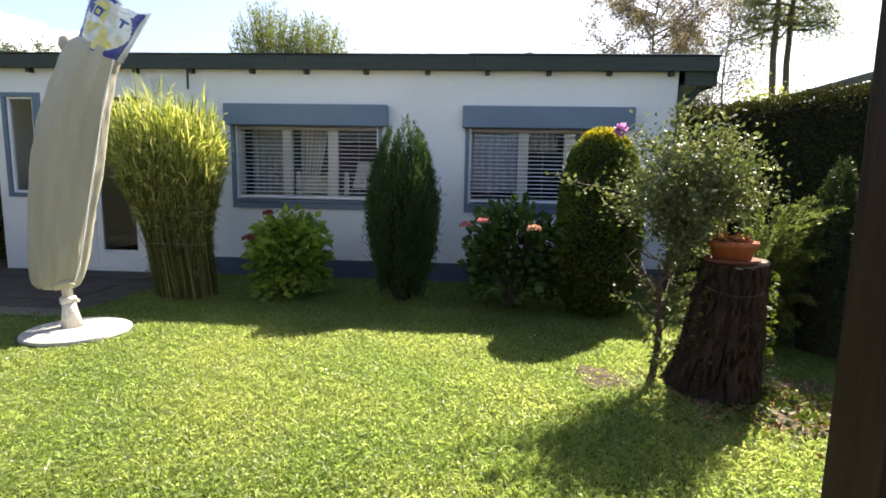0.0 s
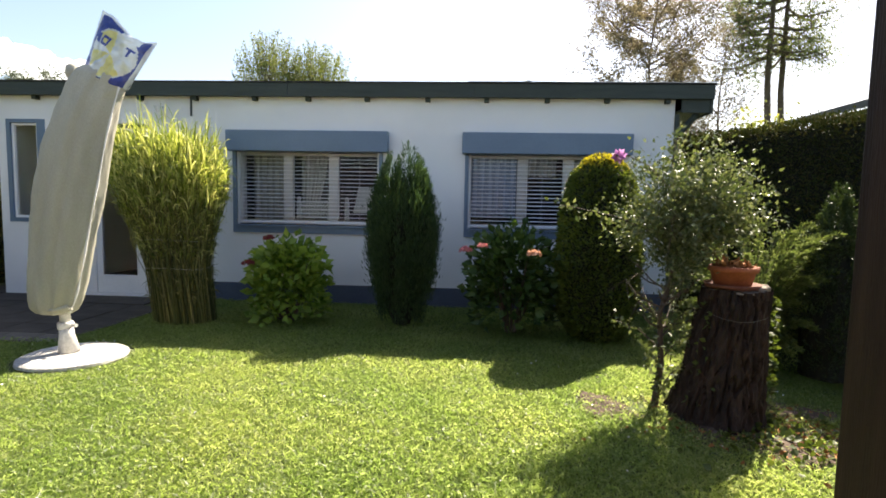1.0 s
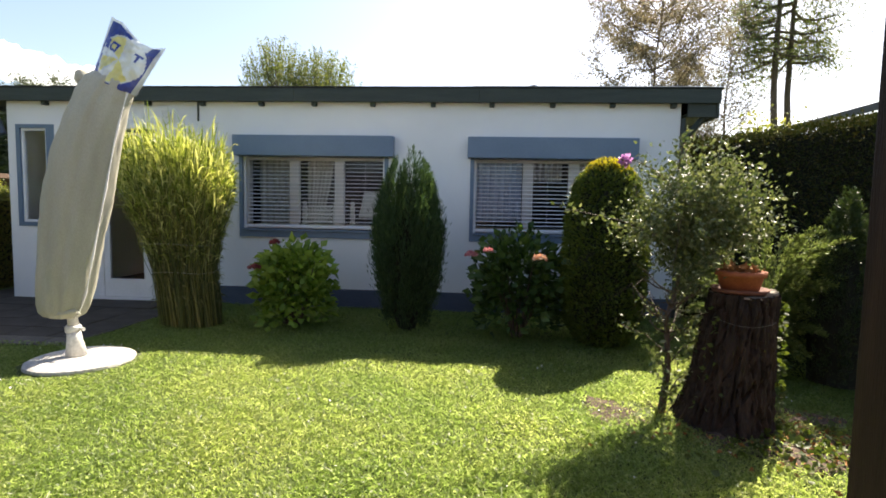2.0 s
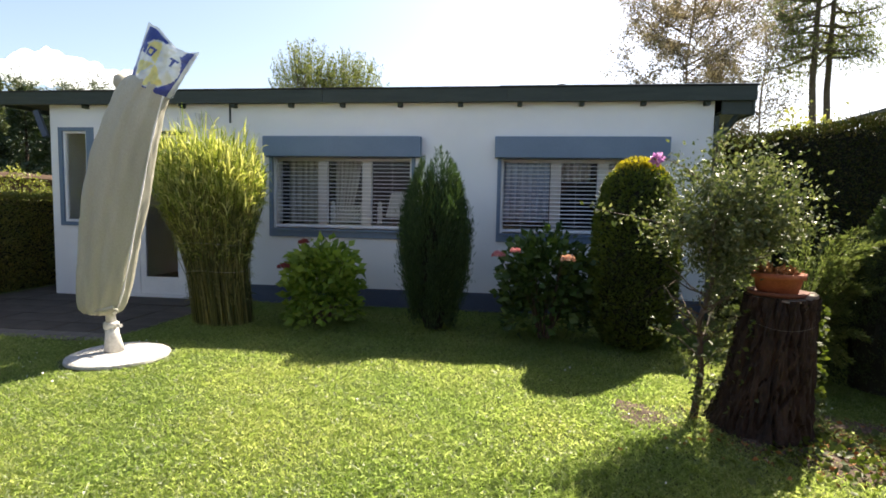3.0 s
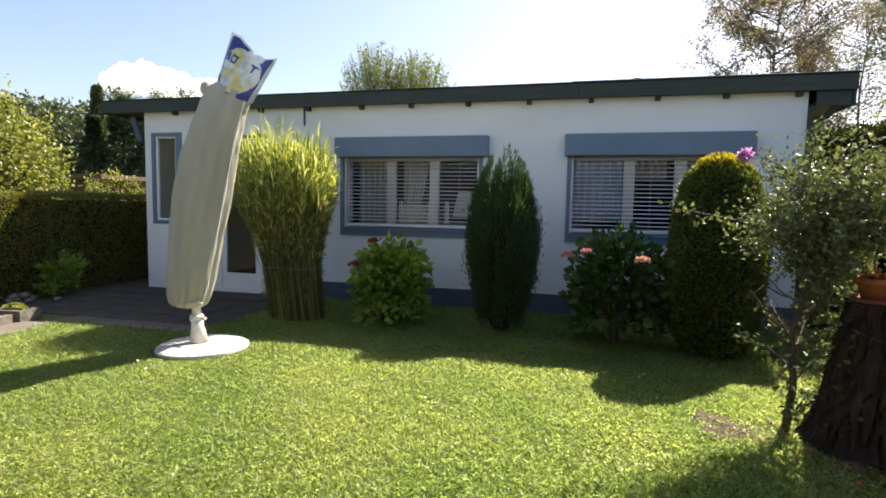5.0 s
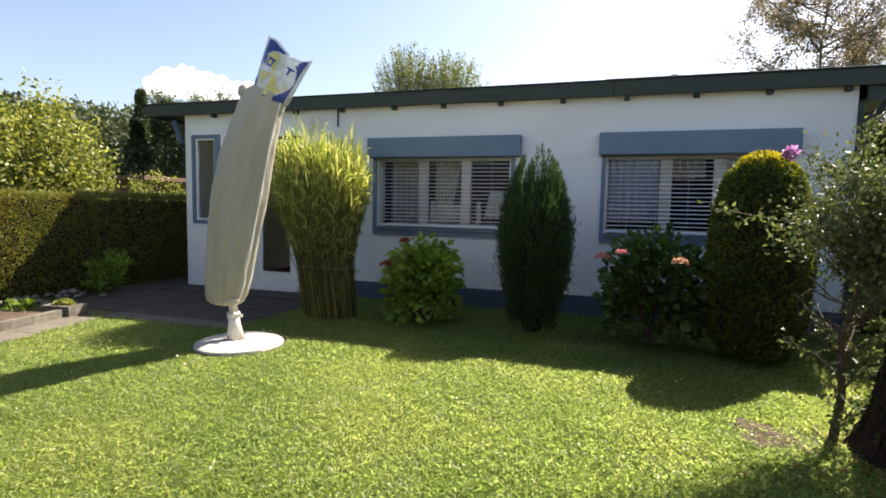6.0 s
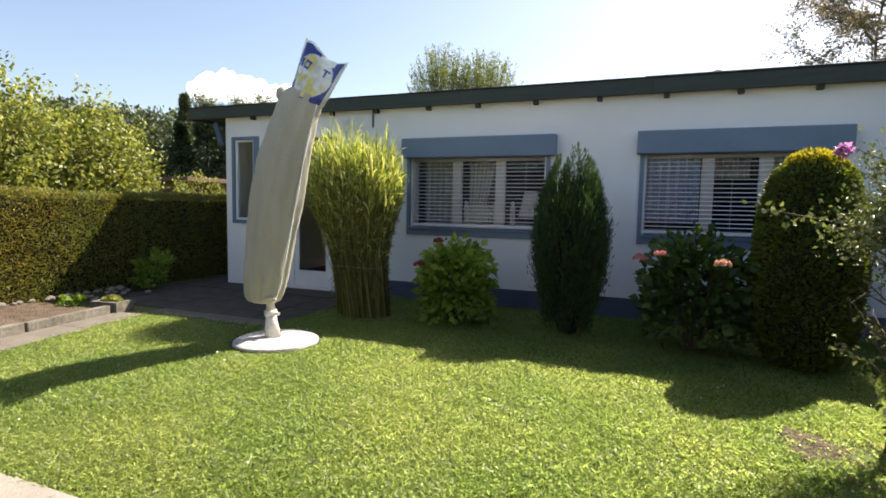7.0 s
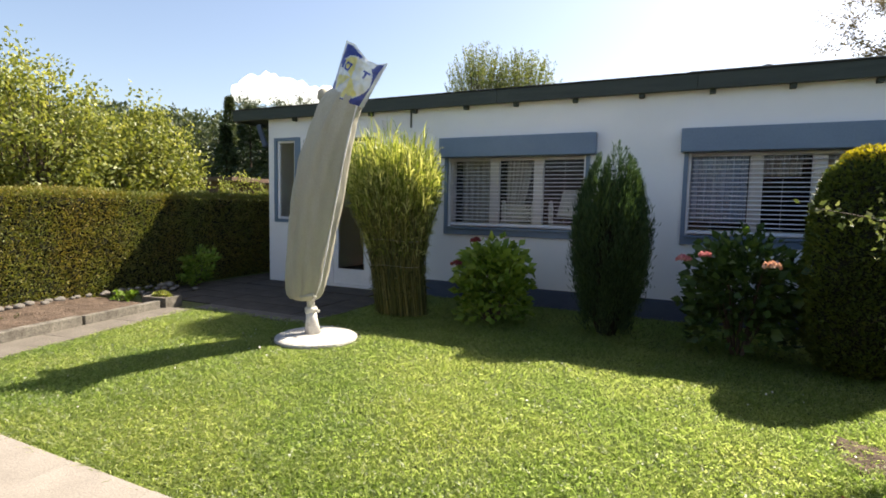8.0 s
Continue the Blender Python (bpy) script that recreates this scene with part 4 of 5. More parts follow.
def hydrangea(at, rad, high, n, mat, blooms, seed, label, bare=0.15):
    """A round shrub of broad leaves on woody stems, with flower heads."""
    ob = thing("hydrangea", (*at, 0), label, "hydrangea")
    rng = np.random.default_rng(seed)
    d = sphere_dirs(rng, n)
    r = rng.uniform(0.35, 1.0, n)[:, None]
    lump = 1 + 0.2 * np.array([noise.noise(Vector(q) * 2.2 + Vector((seed, 0, 0))) for q in d.tolist()])[:, None]
    flat = np.hypot(d[:, 0], d[:, 1])
    d[:, :2] *= np.where(d[:, 2] < 0, (flat * 0.25 + 0.72) / np.maximum(flat, 0.05), 1.0)[:, None]
    p = d * r * lump * [rad, rad * 0.85, high * (0.5 - bare * 0.5)] + [0, 0, high * (0.5 + bare * 0.5)]
    p[:, 2] = p[:, 2].clip(0.06)
    out = unit(d * [1, 1, 0.4] + [0, 0, 0.15])
    leaves("leaves", rng, p, out, rng.uniform(0.07, 0.125, n), mat, ob, 0.72, 0.22, jitter=0.35)
    q = rng.integers(0, n, 26)
    for j in q:
        bm = bmesh.new()
        e = Vector(p[j].tolist())
        add_tube(bm, [(e.x * 0.2, e.y * 0.2, 0), (e.x * 0.6, e.y * 0.6, e.z * 0.55), e], [0.009, 0.007, 0.004], 6)
        part("stem", bm, M_TWIG, ob)
    for x, y, z, s, m in blooms:
        k = 150
        dd = sphere_dirs(rng, k)
        dd[:, 2] = np.abs(dd[:, 2]) * 0.9 - 0.15
        leaves("flower_head", rng, dd * s * [1, 1, 0.7] + [x, y, z], np.cross(dd, [0.3, 0.2, 1.0]), rng.uniform(0.018, 0.03, k), m, ob, 0.95, 0.1, jitter=0.5)


hydrangea((-2.08, 5.72), 0.45, 0.98, 1750, F_HYD, [(-0.29, -0.38, 0.70, 0.06, F_RED), (-0.10, -0.30, 0.97, 0.055, F_RED)], 3, "round green hydrangea bush with faded dark red flowers", 0.04)
hydrangea((0.44, 5.55), 0.50, 1.16, 1750, F_HYD2, [(-0.50, -0.22, 0.90, 0.06, F_PINK), (-0.33, -0.38, 0.96, 0.045, F_PINK), (0.18, -0.46, 0.90, 0.065, F_PEACH)], 5, "dark green hydrangea bush with pink and peach flowers", 0.05)


def upright_yew():
    """A column of many upright plumes, each set with short needles."""
    ob = thing("yew", (-0.77, 5.72, 0), "dark green columnar yew with upright pointed shoots", "yew")
    rng = np.random.default_rng(12)
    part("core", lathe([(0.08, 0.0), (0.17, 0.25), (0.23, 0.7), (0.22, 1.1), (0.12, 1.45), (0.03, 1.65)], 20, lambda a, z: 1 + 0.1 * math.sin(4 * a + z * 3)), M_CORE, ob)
    at, way, size = [], [], []
    for k in range(330):
        a, q = rng.uniform(0, 2 * np.pi), math.sqrt(rng.uniform())
        z0 = rng.uniform(0.02, 1.32)
        base = 0.22 + 0.17 * math.sin(min(1, z0 / 1.0) * math.pi / 2)
        r0 = base * (0.1 + 0.9 * q if k % 3 == 0 else 0.6 + 0.4 * q)
        lng = rng.uniform(0.40, 0.75)
        z1 = z0 + lng
        lim = np.interp(z1, [0, 0.8, 1.2, 1.5, 1.75, 2.06], [0.30, 0.39, 0.38, 0.32, 0.23, 0.08])
        r1 = min(r0 + 0.08, lim * rng.uniform(0.75, 1.08))
        m = 150
        t = rng.uniform(0, 1, m)
        rr = r0 + (r1 - r0) * t
        th = 0.042 * (1 - t) ** 0.7 + 0.010
        c = np.stack([rr * np.cos(a), rr * np.sin(a), z0 + lng * t], 1) + rng.normal(size=(m, 3)) * th[:, None] * [1, 1, 0.4] * 0.7
        at.append(c)
        way.append(np.tile([0.35 * np.cos(a), 0.35 * np.sin(a), 1.0], (m, 1)))
        size.append(rng.uniform(0.03, 0.07, m))
    at, way, size = np.concatenate(at), np.concatenate(way), np.concatenate(size)
    leaves("foliage", rng, at, unit(way), size, F_YEW, ob, 0.15, 0.04, jitter=0.2)


upright_yew()


def clipped_thuja():
    """A clipped, round-topped column of flat sprays, gold at the tip."""
    ob = thing("thuja", (1.30, 5.38, 0), "clipped round-topped green thuja with golden tip", "thuja")
    rng = np.random.default_rng(31)
    prof = [(0.24, 0.02), (0.36, 0.25), (0.41, 0.6), (0.42, 1.0), (0.38, 1.4), (0.30, 1.68), (0.17, 1.84), (0.03, 1.90)]
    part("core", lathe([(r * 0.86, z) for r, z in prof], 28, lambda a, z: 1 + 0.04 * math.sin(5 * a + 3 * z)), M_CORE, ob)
    n = 26000
    z = rng.uniform(0.02, 1.89, n)
    r = np.interp(z, [q[1] for q in prof], [q[0] for q in prof])
    keep = rng.uniform(size=n) < (0.25 + r / 0.42)
    z, r = z[keep], r[keep]
    n = len(z)
    a = rng.uniform(0, 2 * np.pi, n)
    lump = np.array([noise.noise((3 * math.cos(b), 3 * math.sin(b), 3.2 * c)) for b, c in zip(a.tolist(), z.tolist())])
    r = r * (0.94 + 0.11 * lump + 0.035 * rng.normal(size=n))
    at = np.stack([r * np.cos(a), r * np.sin(a), z], 1)
    way = unit(np.stack([np.cos(a), np.sin(a), np.full(n, 0.5) + 0.5 * (z > 1.6)], 1))
    size = rng.uniform(0.022, 0.05, n)
    gold = z + 0.03 * rng.normal(size=n) > 1.77
    leaves("sprays", rng, at[~gold], way[~gold], size[~gold], F_THUJA, ob, 0.5, 0.15, jitter=0.5)
    leaves("golden_sprays", rng, at[gold], way[gold], size[gold], F_THUJAGOLD, ob, 0.5, 0.15, "golden yellow tip sprays", jitter=0.5)


clipped_thuja()


def branching(rng, foot, top, limbs, spread, mat, ob, r0, twigs=5, trunk_pts=None, low=0.3):
    """A tapered trunk with limbs; returns points along the outer limbs."""
    foot, top = Vector(foot), Vector(top)
    bm, ends = bmesh.new(), []
    pts = trunk_pts or [foot.lerp(top, t) + Vector((0.04 * math.sin(5 * t + 1), 0.04 * math.sin(4 * t), 0)) * (1 if 0 < t < 1 else 0) * (top - foot).length * 0.5 for t in (0, 0.25, 0.5, 0.75, 1)]
    pts = [Vector(p) for p in pts]
    add_tube(bm, pts, [r0 * (1 - 0.75 * k / (len(pts) - 1)) for k in range(len(pts))], 10)
    part("trunk", bm, mat, ob)
    for k in range(limbs):
        bm = bmesh.new()
        t = rng.uniform(low, 1.0)
        s = pts[0].lerp(pts[-1], t) if len(pts) < 3 else pts[min(int(t * (len(pts) - 1)), len(pts) - 2)].lerp(pts[min(int(t * (len(pts) - 1)) + 1, len(pts) - 1)], (t * (len(pts) - 1)) % 1 if t < 1 else 1)
        a = rng.uniform(0, 2 * math.pi)
        out = Vector((math.cos(a) * spread[0], math.sin(a) * spread[1], spread[2] * rng.uniform(0.2, 1.0))) * rng.uniform(0.5, 1.0)
        e = s + out
        m = s.lerp(e, 0.5) + Vector((0, 0, -0.08 * out.length))
        add_tube(bm, [s, m, e], [r0 * 0.4 * (1.1 - 0.6 * t), r0 * 0.24, r0 * 0.07], 6)
        ends.append((m, e))
        for j in range(twigs):
            b = m.lerp(e, rng.uniform(0, 1))
            w = b + Vector(rng.normal(size=3).tolist()) * out.length * 0.28
            add_tube(bm, [b, w], [r0 * 0.1, r0 * 0.03], 4)
            ends.append((b, w))
        part("limb", bm, mat, ob)
    return ends


def leaf_cloud(rng, ends, per, spread):
    at, way = [], []
    for b, e in ends:
        t = rng.uniform(0.15, 1.1, per)[:, None]
        c = np.array(b)[None] * (1 - t) + np.array(e)[None] * t + rng.normal(size=(per, 3)) * spread
        at.append(c)
        way.append(np.tile(np.array((e - b).normalized()), (per, 1)) * 0.5 + rng.normal(size=(per, 3)) * 0.6)
    return np.concatenate(at), np.concatenate(way)


def hibiscus():
    """A bushy, small-leaved shrub on a thin leggy stem, with a mauve bloom."""
    ob = thing("hibiscus", (1.33, 3.56, 0), "leggy small-leaved hibiscus shrub with one mauve bloom", "shrub")
    rng = np.random.default_rng(44)
    branching(rng, (0, 0, 0), (0.16, 0.0, 1.5), 26, (0.42, 0.34, 0.30), M_TWIG, ob, 0.026, 3, [(-0.03, 0, 0), (0.0, 0, 0.3), (-0.02, 0.02, 0.65), (0.06, 0.01, 1.0), (0.15, 0, 1.5)], 0.4)
    d = sphere_dirs(rng, 480)
    lump = 1 + 0.5 * np.array([noise.noise(Vector(q) * 2.3 + Vector((3, 0, 0))) for q in d.tolist()])[:, None]
    tip = d * rng.uniform(0.4, 1.08, (480, 1)) * lump * [0.50, 0.38, 0.47] + [0.15, 0.0, 1.34]
    tip[:, 0] += 0.12 * (1.28 - tip[:, 2]).clip(0)
    root = tip * 0.62 + np.array([0.1, 0, 1.0]) * 0.38
    at, way = leaf_cloud(rng, [(Vector(b), Vector(e)) for b, e in zip(root.tolist(), tip.tolist())], 32, 0.04)
    k = (at[:, 2] < 1.86) & ~((at[:, 0] > 0.17) & (at[:, 1] < 0.12) & (at[:, 2] < 1.16))
    leaves("leaves", rng, at[k], way[k], rng.uniform(0.018, 0.04, k.sum()), F_ROSE, ob, 0.6, 0.25, jitter=0.6)
    # one long spray reaching out over the thuja, and low shoots on the stem
    for e, lng in (((-0.72, -0.05, 1.38), 50), ((-0.35, -0.1, 0.62), 40), ((0.1, -0.06, 0.30), 60), ((-0.1, -0.05, 0.42), 60), ((0.16, -0.08, 0.55), 70), ((-0.14, 0.05, 0.75), 70), ((0.2, -0.06, 0.72), 80), ((-0.05, -0.1, 0.2), 50), ((-0.30, 0.0, 1.72), 60), ((0.0, -0.1, 1.86), 60)):
        bm = bmesh.new()
        s = Vector((0.0, 0, max(0.1, e[2] - 0.22)))
        e = Vector(e)
        add_tube(bm, [s, s.lerp(e, 0.5) + Vector((0, 0, 0.04)), e], [0.006, 0.004, 0.002], 5)
        part("side_shoot", bm, M_TWIG, ob)
        t = rng.uniform(0.25, 1.05, lng)[:, None]
        c = np.array(s)[None] * (1 - t) + np.array(e)[None] * t + rng.normal(size=(lng, 3)) * 0.03
        leaves("shoot_leaves", rng, c, rng.normal(size=(lng, 3)), rng.uniform(0.03, 0.05, lng), F_ROSE, ob, 0.6)
    dd = sphere_dirs(rng, 70)
    leaves("bloom", rng, dd * 0.016 + [-0.35, 0.0, 1.715], dd, rng.uniform(0.024, 0.042, 70), F_MAUVE, ob, 0.8, 0.2, "mauve double bloom")


hibiscus()


def stump():
    """A thick, deeply furrowed bark stump, wider at its foot."""
    ob = thing("tree_stump", (*STUMP, 0), "dark furrowed bark tree stump with weathered top", "tree stump")
    bm, sides, up = bmesh.new(), 150, 46
    rings = []
    for j in range(up + 1):
        z = 0.88 * j / up
        ring = []
        for i in range(sides):
            a = 2 * math.pi * i / sides
            r = np.interp(z, [0, 0.08, 0.3, 0.7, 0.88], [0.30, 0.28, 0.25, 0.212, 0.205])
            ca, sa = math.cos(a), math.sin(a)
            ridge = noise.noise((ca * 6.0 + 0.5 * noise.noise((ca * 3, sa * 3, z * 7)), sa * 6.0 + 0.5 * noise.noise((ca * 3, sa * 3, z * 7 + 9)), z * 3.0))
            furrow = -0.034 * max(0, 1 - abs(ridge) / 0.2) + 0.016 * noise.noise((ca * 15, sa * 15, z * 11)) + 0.007 * noise.noise((ca * 34, sa * 34, z * 16))
            root = 0.05 * max(0, 1 - z / 0.2) * max(0, math.sin(3 * a + 0.6))
            r += furrow + root
            ring.append(bm.verts.new((0.08 * z / 0.84 + r * ca, r * sa, z - 0.02 + (0.02 * noise.noise((ca * 2, sa * 2, 3)) if j == up else 0))))
        rings.append(ring)
    for r, s in zip(rings, rings[1:]):
        for i in range(sides):
            bm.faces.new((r[i], r[(i + 1) % sides], s[(i + 1) % sides], s[i]))
    part("bark", bm, M_BARK, ob, "", False)
    top = lathe([(0.185, 0.0), (0.18, 0.012), (0.12, 0.016), (0.03, 0.018)], 60, lambda a, z: 1 + 0.05 * math.sin(3 * a) + 0.02 * math.sin(13 * a))
    bmesh.ops.translate(top, verts=top.verts, vec=(0.08, 0, 0.845))
    part("cut_top", top, M_CUT, ob, "weathered grey cut top")
    bm = bmesh.new()
    for k, (h, a0, a1) in enumerate(((0.72, -2.6, -1.0),)):
        pts = []
        for q in range(15):
            a = a0 + (a1 - a0) * q / 14
            r = np.interp(h, [0, 0.3, 0.84], [0.315, 0.265, 0.225]) + 0.004
            pts.append((0.08 * h + r * math.cos(a), r * math.sin(a), h - 0.06 * math.sin(q / 14 * 3) * (k + 1) * 0.6))
        add_tube(bm, pts, [0.0011] * 15, 4, False)
    part("wire", bm, M_STONE, ob, "loose thin wire")
    rng = np.random.default_rng(90)
    n = 150
    a, z = rng.choice([-0.35, -0.1, -2.5, -0.2, 0.0], n) + 0.18 * rng.normal(size=n), rng.uniform(0.15, 0.82, n)
    r = np.interp(z, [0, 0.3, 0.84], [0.315, 0.27, 0.225]) + 0.012
    at = np.stack([0.08 * z + r * np.cos(a), r * np.sin(a), z], 1)
    leaves("climbing_leaves", rng, at, np.stack([np.cos(a), np.sin(a), np.full(n, 0.1)], 1), rng.uniform(0.025, 0.045, n), F_IVY, ob, 0.8, label="small climbing leaves")
    chips = bmesh.new()
    for x, y in ((0.19, -0.08), (0.22, 0.0), (0.15, -0.13)):
        add_box(chips, x, x + 0.07, y, y + 0.05, 0.855, 0.885, 0.008)
    part("split_wood", chips, M_CUT, ob, "pale split wood at the rim")


stump()
rng = np.random.default_rng(321)
n = 420
lx_, ly_ = 1.95 + 0.32 * rng.normal(size=n), 3.2 + 0.22 * rng.normal(size=n)
k = np.hypot(lx_ - STUMP[0], ly_ - STUMP[1]) > 0.33
lit = leaves("leaf_litter", rng, np.stack([lx_, ly_, np.full(n, 0.022)], 1)[k], np.stack([rng.normal(size=n), rng.normal(size=n), 0.15 * rng.normal(size=n)], 1)[k], rng.uniform(0.02, 0.05, n)[k], M_DEAD, None, 0.6, 0.3, jitter=0.2)
tagged(lit, "dry brown fallen leaves on the soil by the stump", "leaf litter", kind="stuff")
k = np.hypot(lx_ + 0.25 - STUMP[0], ly_ + 0.1 - STUMP[1]) > 0.36
lit = leaves("ground_ivy", rng, np.stack([lx_ - 0.25 * rng.uniform(size=n), ly_ - 0.1, np.full(n, 0.03)], 1)[k], np.stack([rng.normal(size=n), rng.normal(size=n), 0.4 + 0.15 * rng.normal(size=n)], 1)[k], rng.uniform(0.03, 0.055, n)[k], F_IVY, None, 0.85, 0.2, jitter=0.2)
tagged(lit, "low green ivy leaves creeping round the stump", "ivy", kind="stuff")
pot = thing("flower_pot", (STUMP[0] + 0.05, STUMP[1] - 0.01, 0.863), "wide terracotta bowl with withered plants on a saucer", "flower pot")
pot.scale = (1.26, 1.26, 1.08)
part("saucer", lathe([(0.105, 0.0), (0.125, 0.005), (0.135, 0.03), (0.128, 0.03), (0.11, 0.012)], 40), M_CLAY, pot, "dark clay saucer", True)
part("bowl", lathe([(0.08, 0.014), (0.088, 0.02), (0.105, 0.10), (0.118, 0.102), (0.12, 0.132), (0.109, 0.134), (0.10, 0.10), (0.04, 0.09)], 44), M_TERRA, pot, "", True)
part("soil", lathe([(0.097, 0.09), (0.102, 0.108), (0.05, 0.12), (0.01, 0.122)], 24), M_SOIL, pot)
rng = np.random.default_rng(5)
q = rng.normal(size=(260, 3)) * [0.045, 0.045, 0.014] + [0, 0, 0.132]
q = q[np.hypot(q[:, 0], q[:, 1]) < 0.1]
leaves("withered_plant", rng, q, rng.normal(size=(len(q), 3)) * [1, 1, 0.5], rng.uniform(0.02, 0.045, len(q)), M_DEAD, pot, 0.5, 0.5, "withered orange-brown leaves")


def plume_shrub(name, at, n_branch, reach, high, mat, seed, label, category, droop=0.25, fat=0.05, per=150, size=(0.02, 0.04), wide=0.2):
    """Feathery branches that rise and arch over."""
    ob = thing(name, (*at, 0), label, category)
    rng = np.random.default_rng(seed)
    pa, wa = [], []
    for k in range(n_branch):
        a, e = rng.uniform(0, 2 * np.pi), rng.uniform(0.25, 1.0)
        r = reach * rng.uniform(0.5, 1.0)
        end = np.array([r * np.cos(a), r * np.sin(a), high * e])
        mid = end * [0.45, 0.45, 0.75] + [0, 0, 0.1 * high]
        t = np.linspace(0, 1, 6)[:, None]
        pts = (1 - t) ** 2 * np.zeros(3) + 2 * t * (1 - t) * mid + t ** 2 * (end - [0, 0, droop * r * 0.4])
        part("branch", add_tube(bmesh.new(), pts.tolist(), [0.008, 0.007, 0.005, 0.004, 0.003, 0.001], 5), M_TWIG, ob)
        tt = rng.uniform(0.25, 1.02, per)[:, None]
        c = 2 * tt * (1 - tt) * mid + tt ** 2 * (end - [0, 0, droop * r * 0.4])
        dirn = unit(end - mid)
        pa.append(c + rng.normal(size=(per, 3)) * fat * (1.15 - tt))
        wa.append(np.tile(dirn, (per, 1)))
    pa, wa = np.concatenate(pa), np.concatenate(wa)
    k = pa[:, 2] > 0.02
    leaves("sprays", rng, pa[k], wa[k], rng.uniform(*size, k.sum()), mat, ob, wide, 0.2, jitter=0.4)


plume_shrub("juniper", (2.42, 4.50), 90, 0.58, 1.42, F_JUN, 51, "light green feathery juniper shrub", "juniper", 0.8, 0.035, 420, (0.025, 0.055), 0.09)


def small_cypress():
    ob = thing("cypress", (2.95, 4.35, 0), "dark green pointed young cypress before the hedge", "cypress")
    rng = np.random.default_rng(61)
    part("core", lathe([(0.2, 0.02), (0.22, 0.4), (0.14, 0.8), (0.02, 1.25)], 18), M_CORE, ob)
    at, way = [], []
    for k in range(300):
        z0 = rng.uniform(0.02, 1.42)
        a, r0 = rng.uniform(0, 2 * np.pi), np.interp(z0, [0, 0.4, 0.8, 1.2, 1.45], [0.36, 0.36, 0.24, 0.10, 0.02])
        m = 60
        t = rng.uniform(0, 1, m)
        rr = r0 * (0.75 + 0.3 * t)
        at.append(np.stack([rr * np.cos(a), rr * np.sin(a), z0 + 0.18 * t], 1) + rng.normal(size=(m, 3)) * (0.008 + 0.05 * r0))
        way.append(np.tile([0.6 * np.cos(a), 0.6 * np.sin(a), 0.8], (m, 1)))
    at = np.concatenate(at)
    leaves("sprays", rng, at, np.concatenate(way), rng.uniform(0.02, 0.04, len(at)), F_CYP, ob, 0.25, 0.1)


small_cypress()


# ---- hedges ----
def hedge(name, line, wide, high, per_m2, mats, seed, label, sizes=(0.03, 0.06), fuzz=0.03):
    """A clipped hedge along a line of ground points: a solid core coloured as inner shade under a skin of sprays; the
    face lies left of the line's way.
    """
    ob = thing(name, (*line[0], 0), label, "hedge")
    rng = np.random.default_rng(seed)
    org = np.array([*line[0], 0.0])
    pts_all, way_all = [], []
    core_v, core_f = [], []
    for (x0, y0), (x1, y1) in zip(line, line[1:]):
        d = np.array([x1 - x0, y1 - y0])
        lng = np.linalg.norm(d)
        d = d / lng
        nrm = np.array([-d[1], d[0]])
        q = len(core_v)
        for u in (0.0, lng):
            for w, z in ((-0.09, 0.0), (-0.09, high - 0.09), (-wide + 0.09, high - 0.09), (-wide + 0.09, 0.0)):
                core_v.append((*(np.array([x0, y0]) + d * u + nrm * w - org[:2]), z))
        core_f += [(q, q + 1, q + 5, q + 4), (q + 1, q + 2, q + 6, q + 5), (q + 2, q + 3, q + 7, q + 6), (q, q + 3, q + 2, q + 1), (q + 4, q + 5, q + 6, q + 7)]
        for face, area in (("front", lng * high), ("top", lng * wide), ("end0", wide * high), ("end1", wide * high)):
            n = int(area * per_m2 * (0.8 if face != "front" else 1))
            u, v = rng.uniform(0, 1, n), rng.uniform(0, 1, n)
            if face == "front":
                a, w, z, nn = u * lng, np.zeros(n), v * high, np.array([*nrm, 0.15])
            elif face == "top":
                a, w, z, nn = u * lng, -v * wide, np.full(n, high), np.array([0, 0, 1.0])
            else:
                a, w, z, nn = np.full(n, 0.0 if face == "end0" else lng), -u * wide, v * high, np.array([*(-d if face == "end0" else d), 0.1])
            p = np.concatenate([(np.array([x0, y0]) + np.outer(a, d) + np.outer(w, nrm)) - org[:2], z[:, None]], 1)
            bulge = np.array([noise.noise((c[0] * 1.5, c[1] * 1.5, c[2] * 1.5 + seed)) + 0.5 * noise.noise((c[0] * 5, c[1] * 5, c[2] * 5)) for c in p.tolist()])
            p = p + nn[None] * (0.05 * bulge - 0.03 + fuzz * rng.normal(size=n))[:, None]
            pts_all.append(p)
            way_all.append(np.tile(nn, (n, 1)))
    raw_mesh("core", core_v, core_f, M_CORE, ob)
    at, way = np.concatenate(pts_all), np.concatenate(way_all)
    at[:, 2] = at[:, 2].clip(0.01)
    leaves("foliage", rng, at, way + [0, 0, 0.25], rng.uniform(*sizes, len(at)), mats, ob, 0.5, 0.15, jitter=0.55)


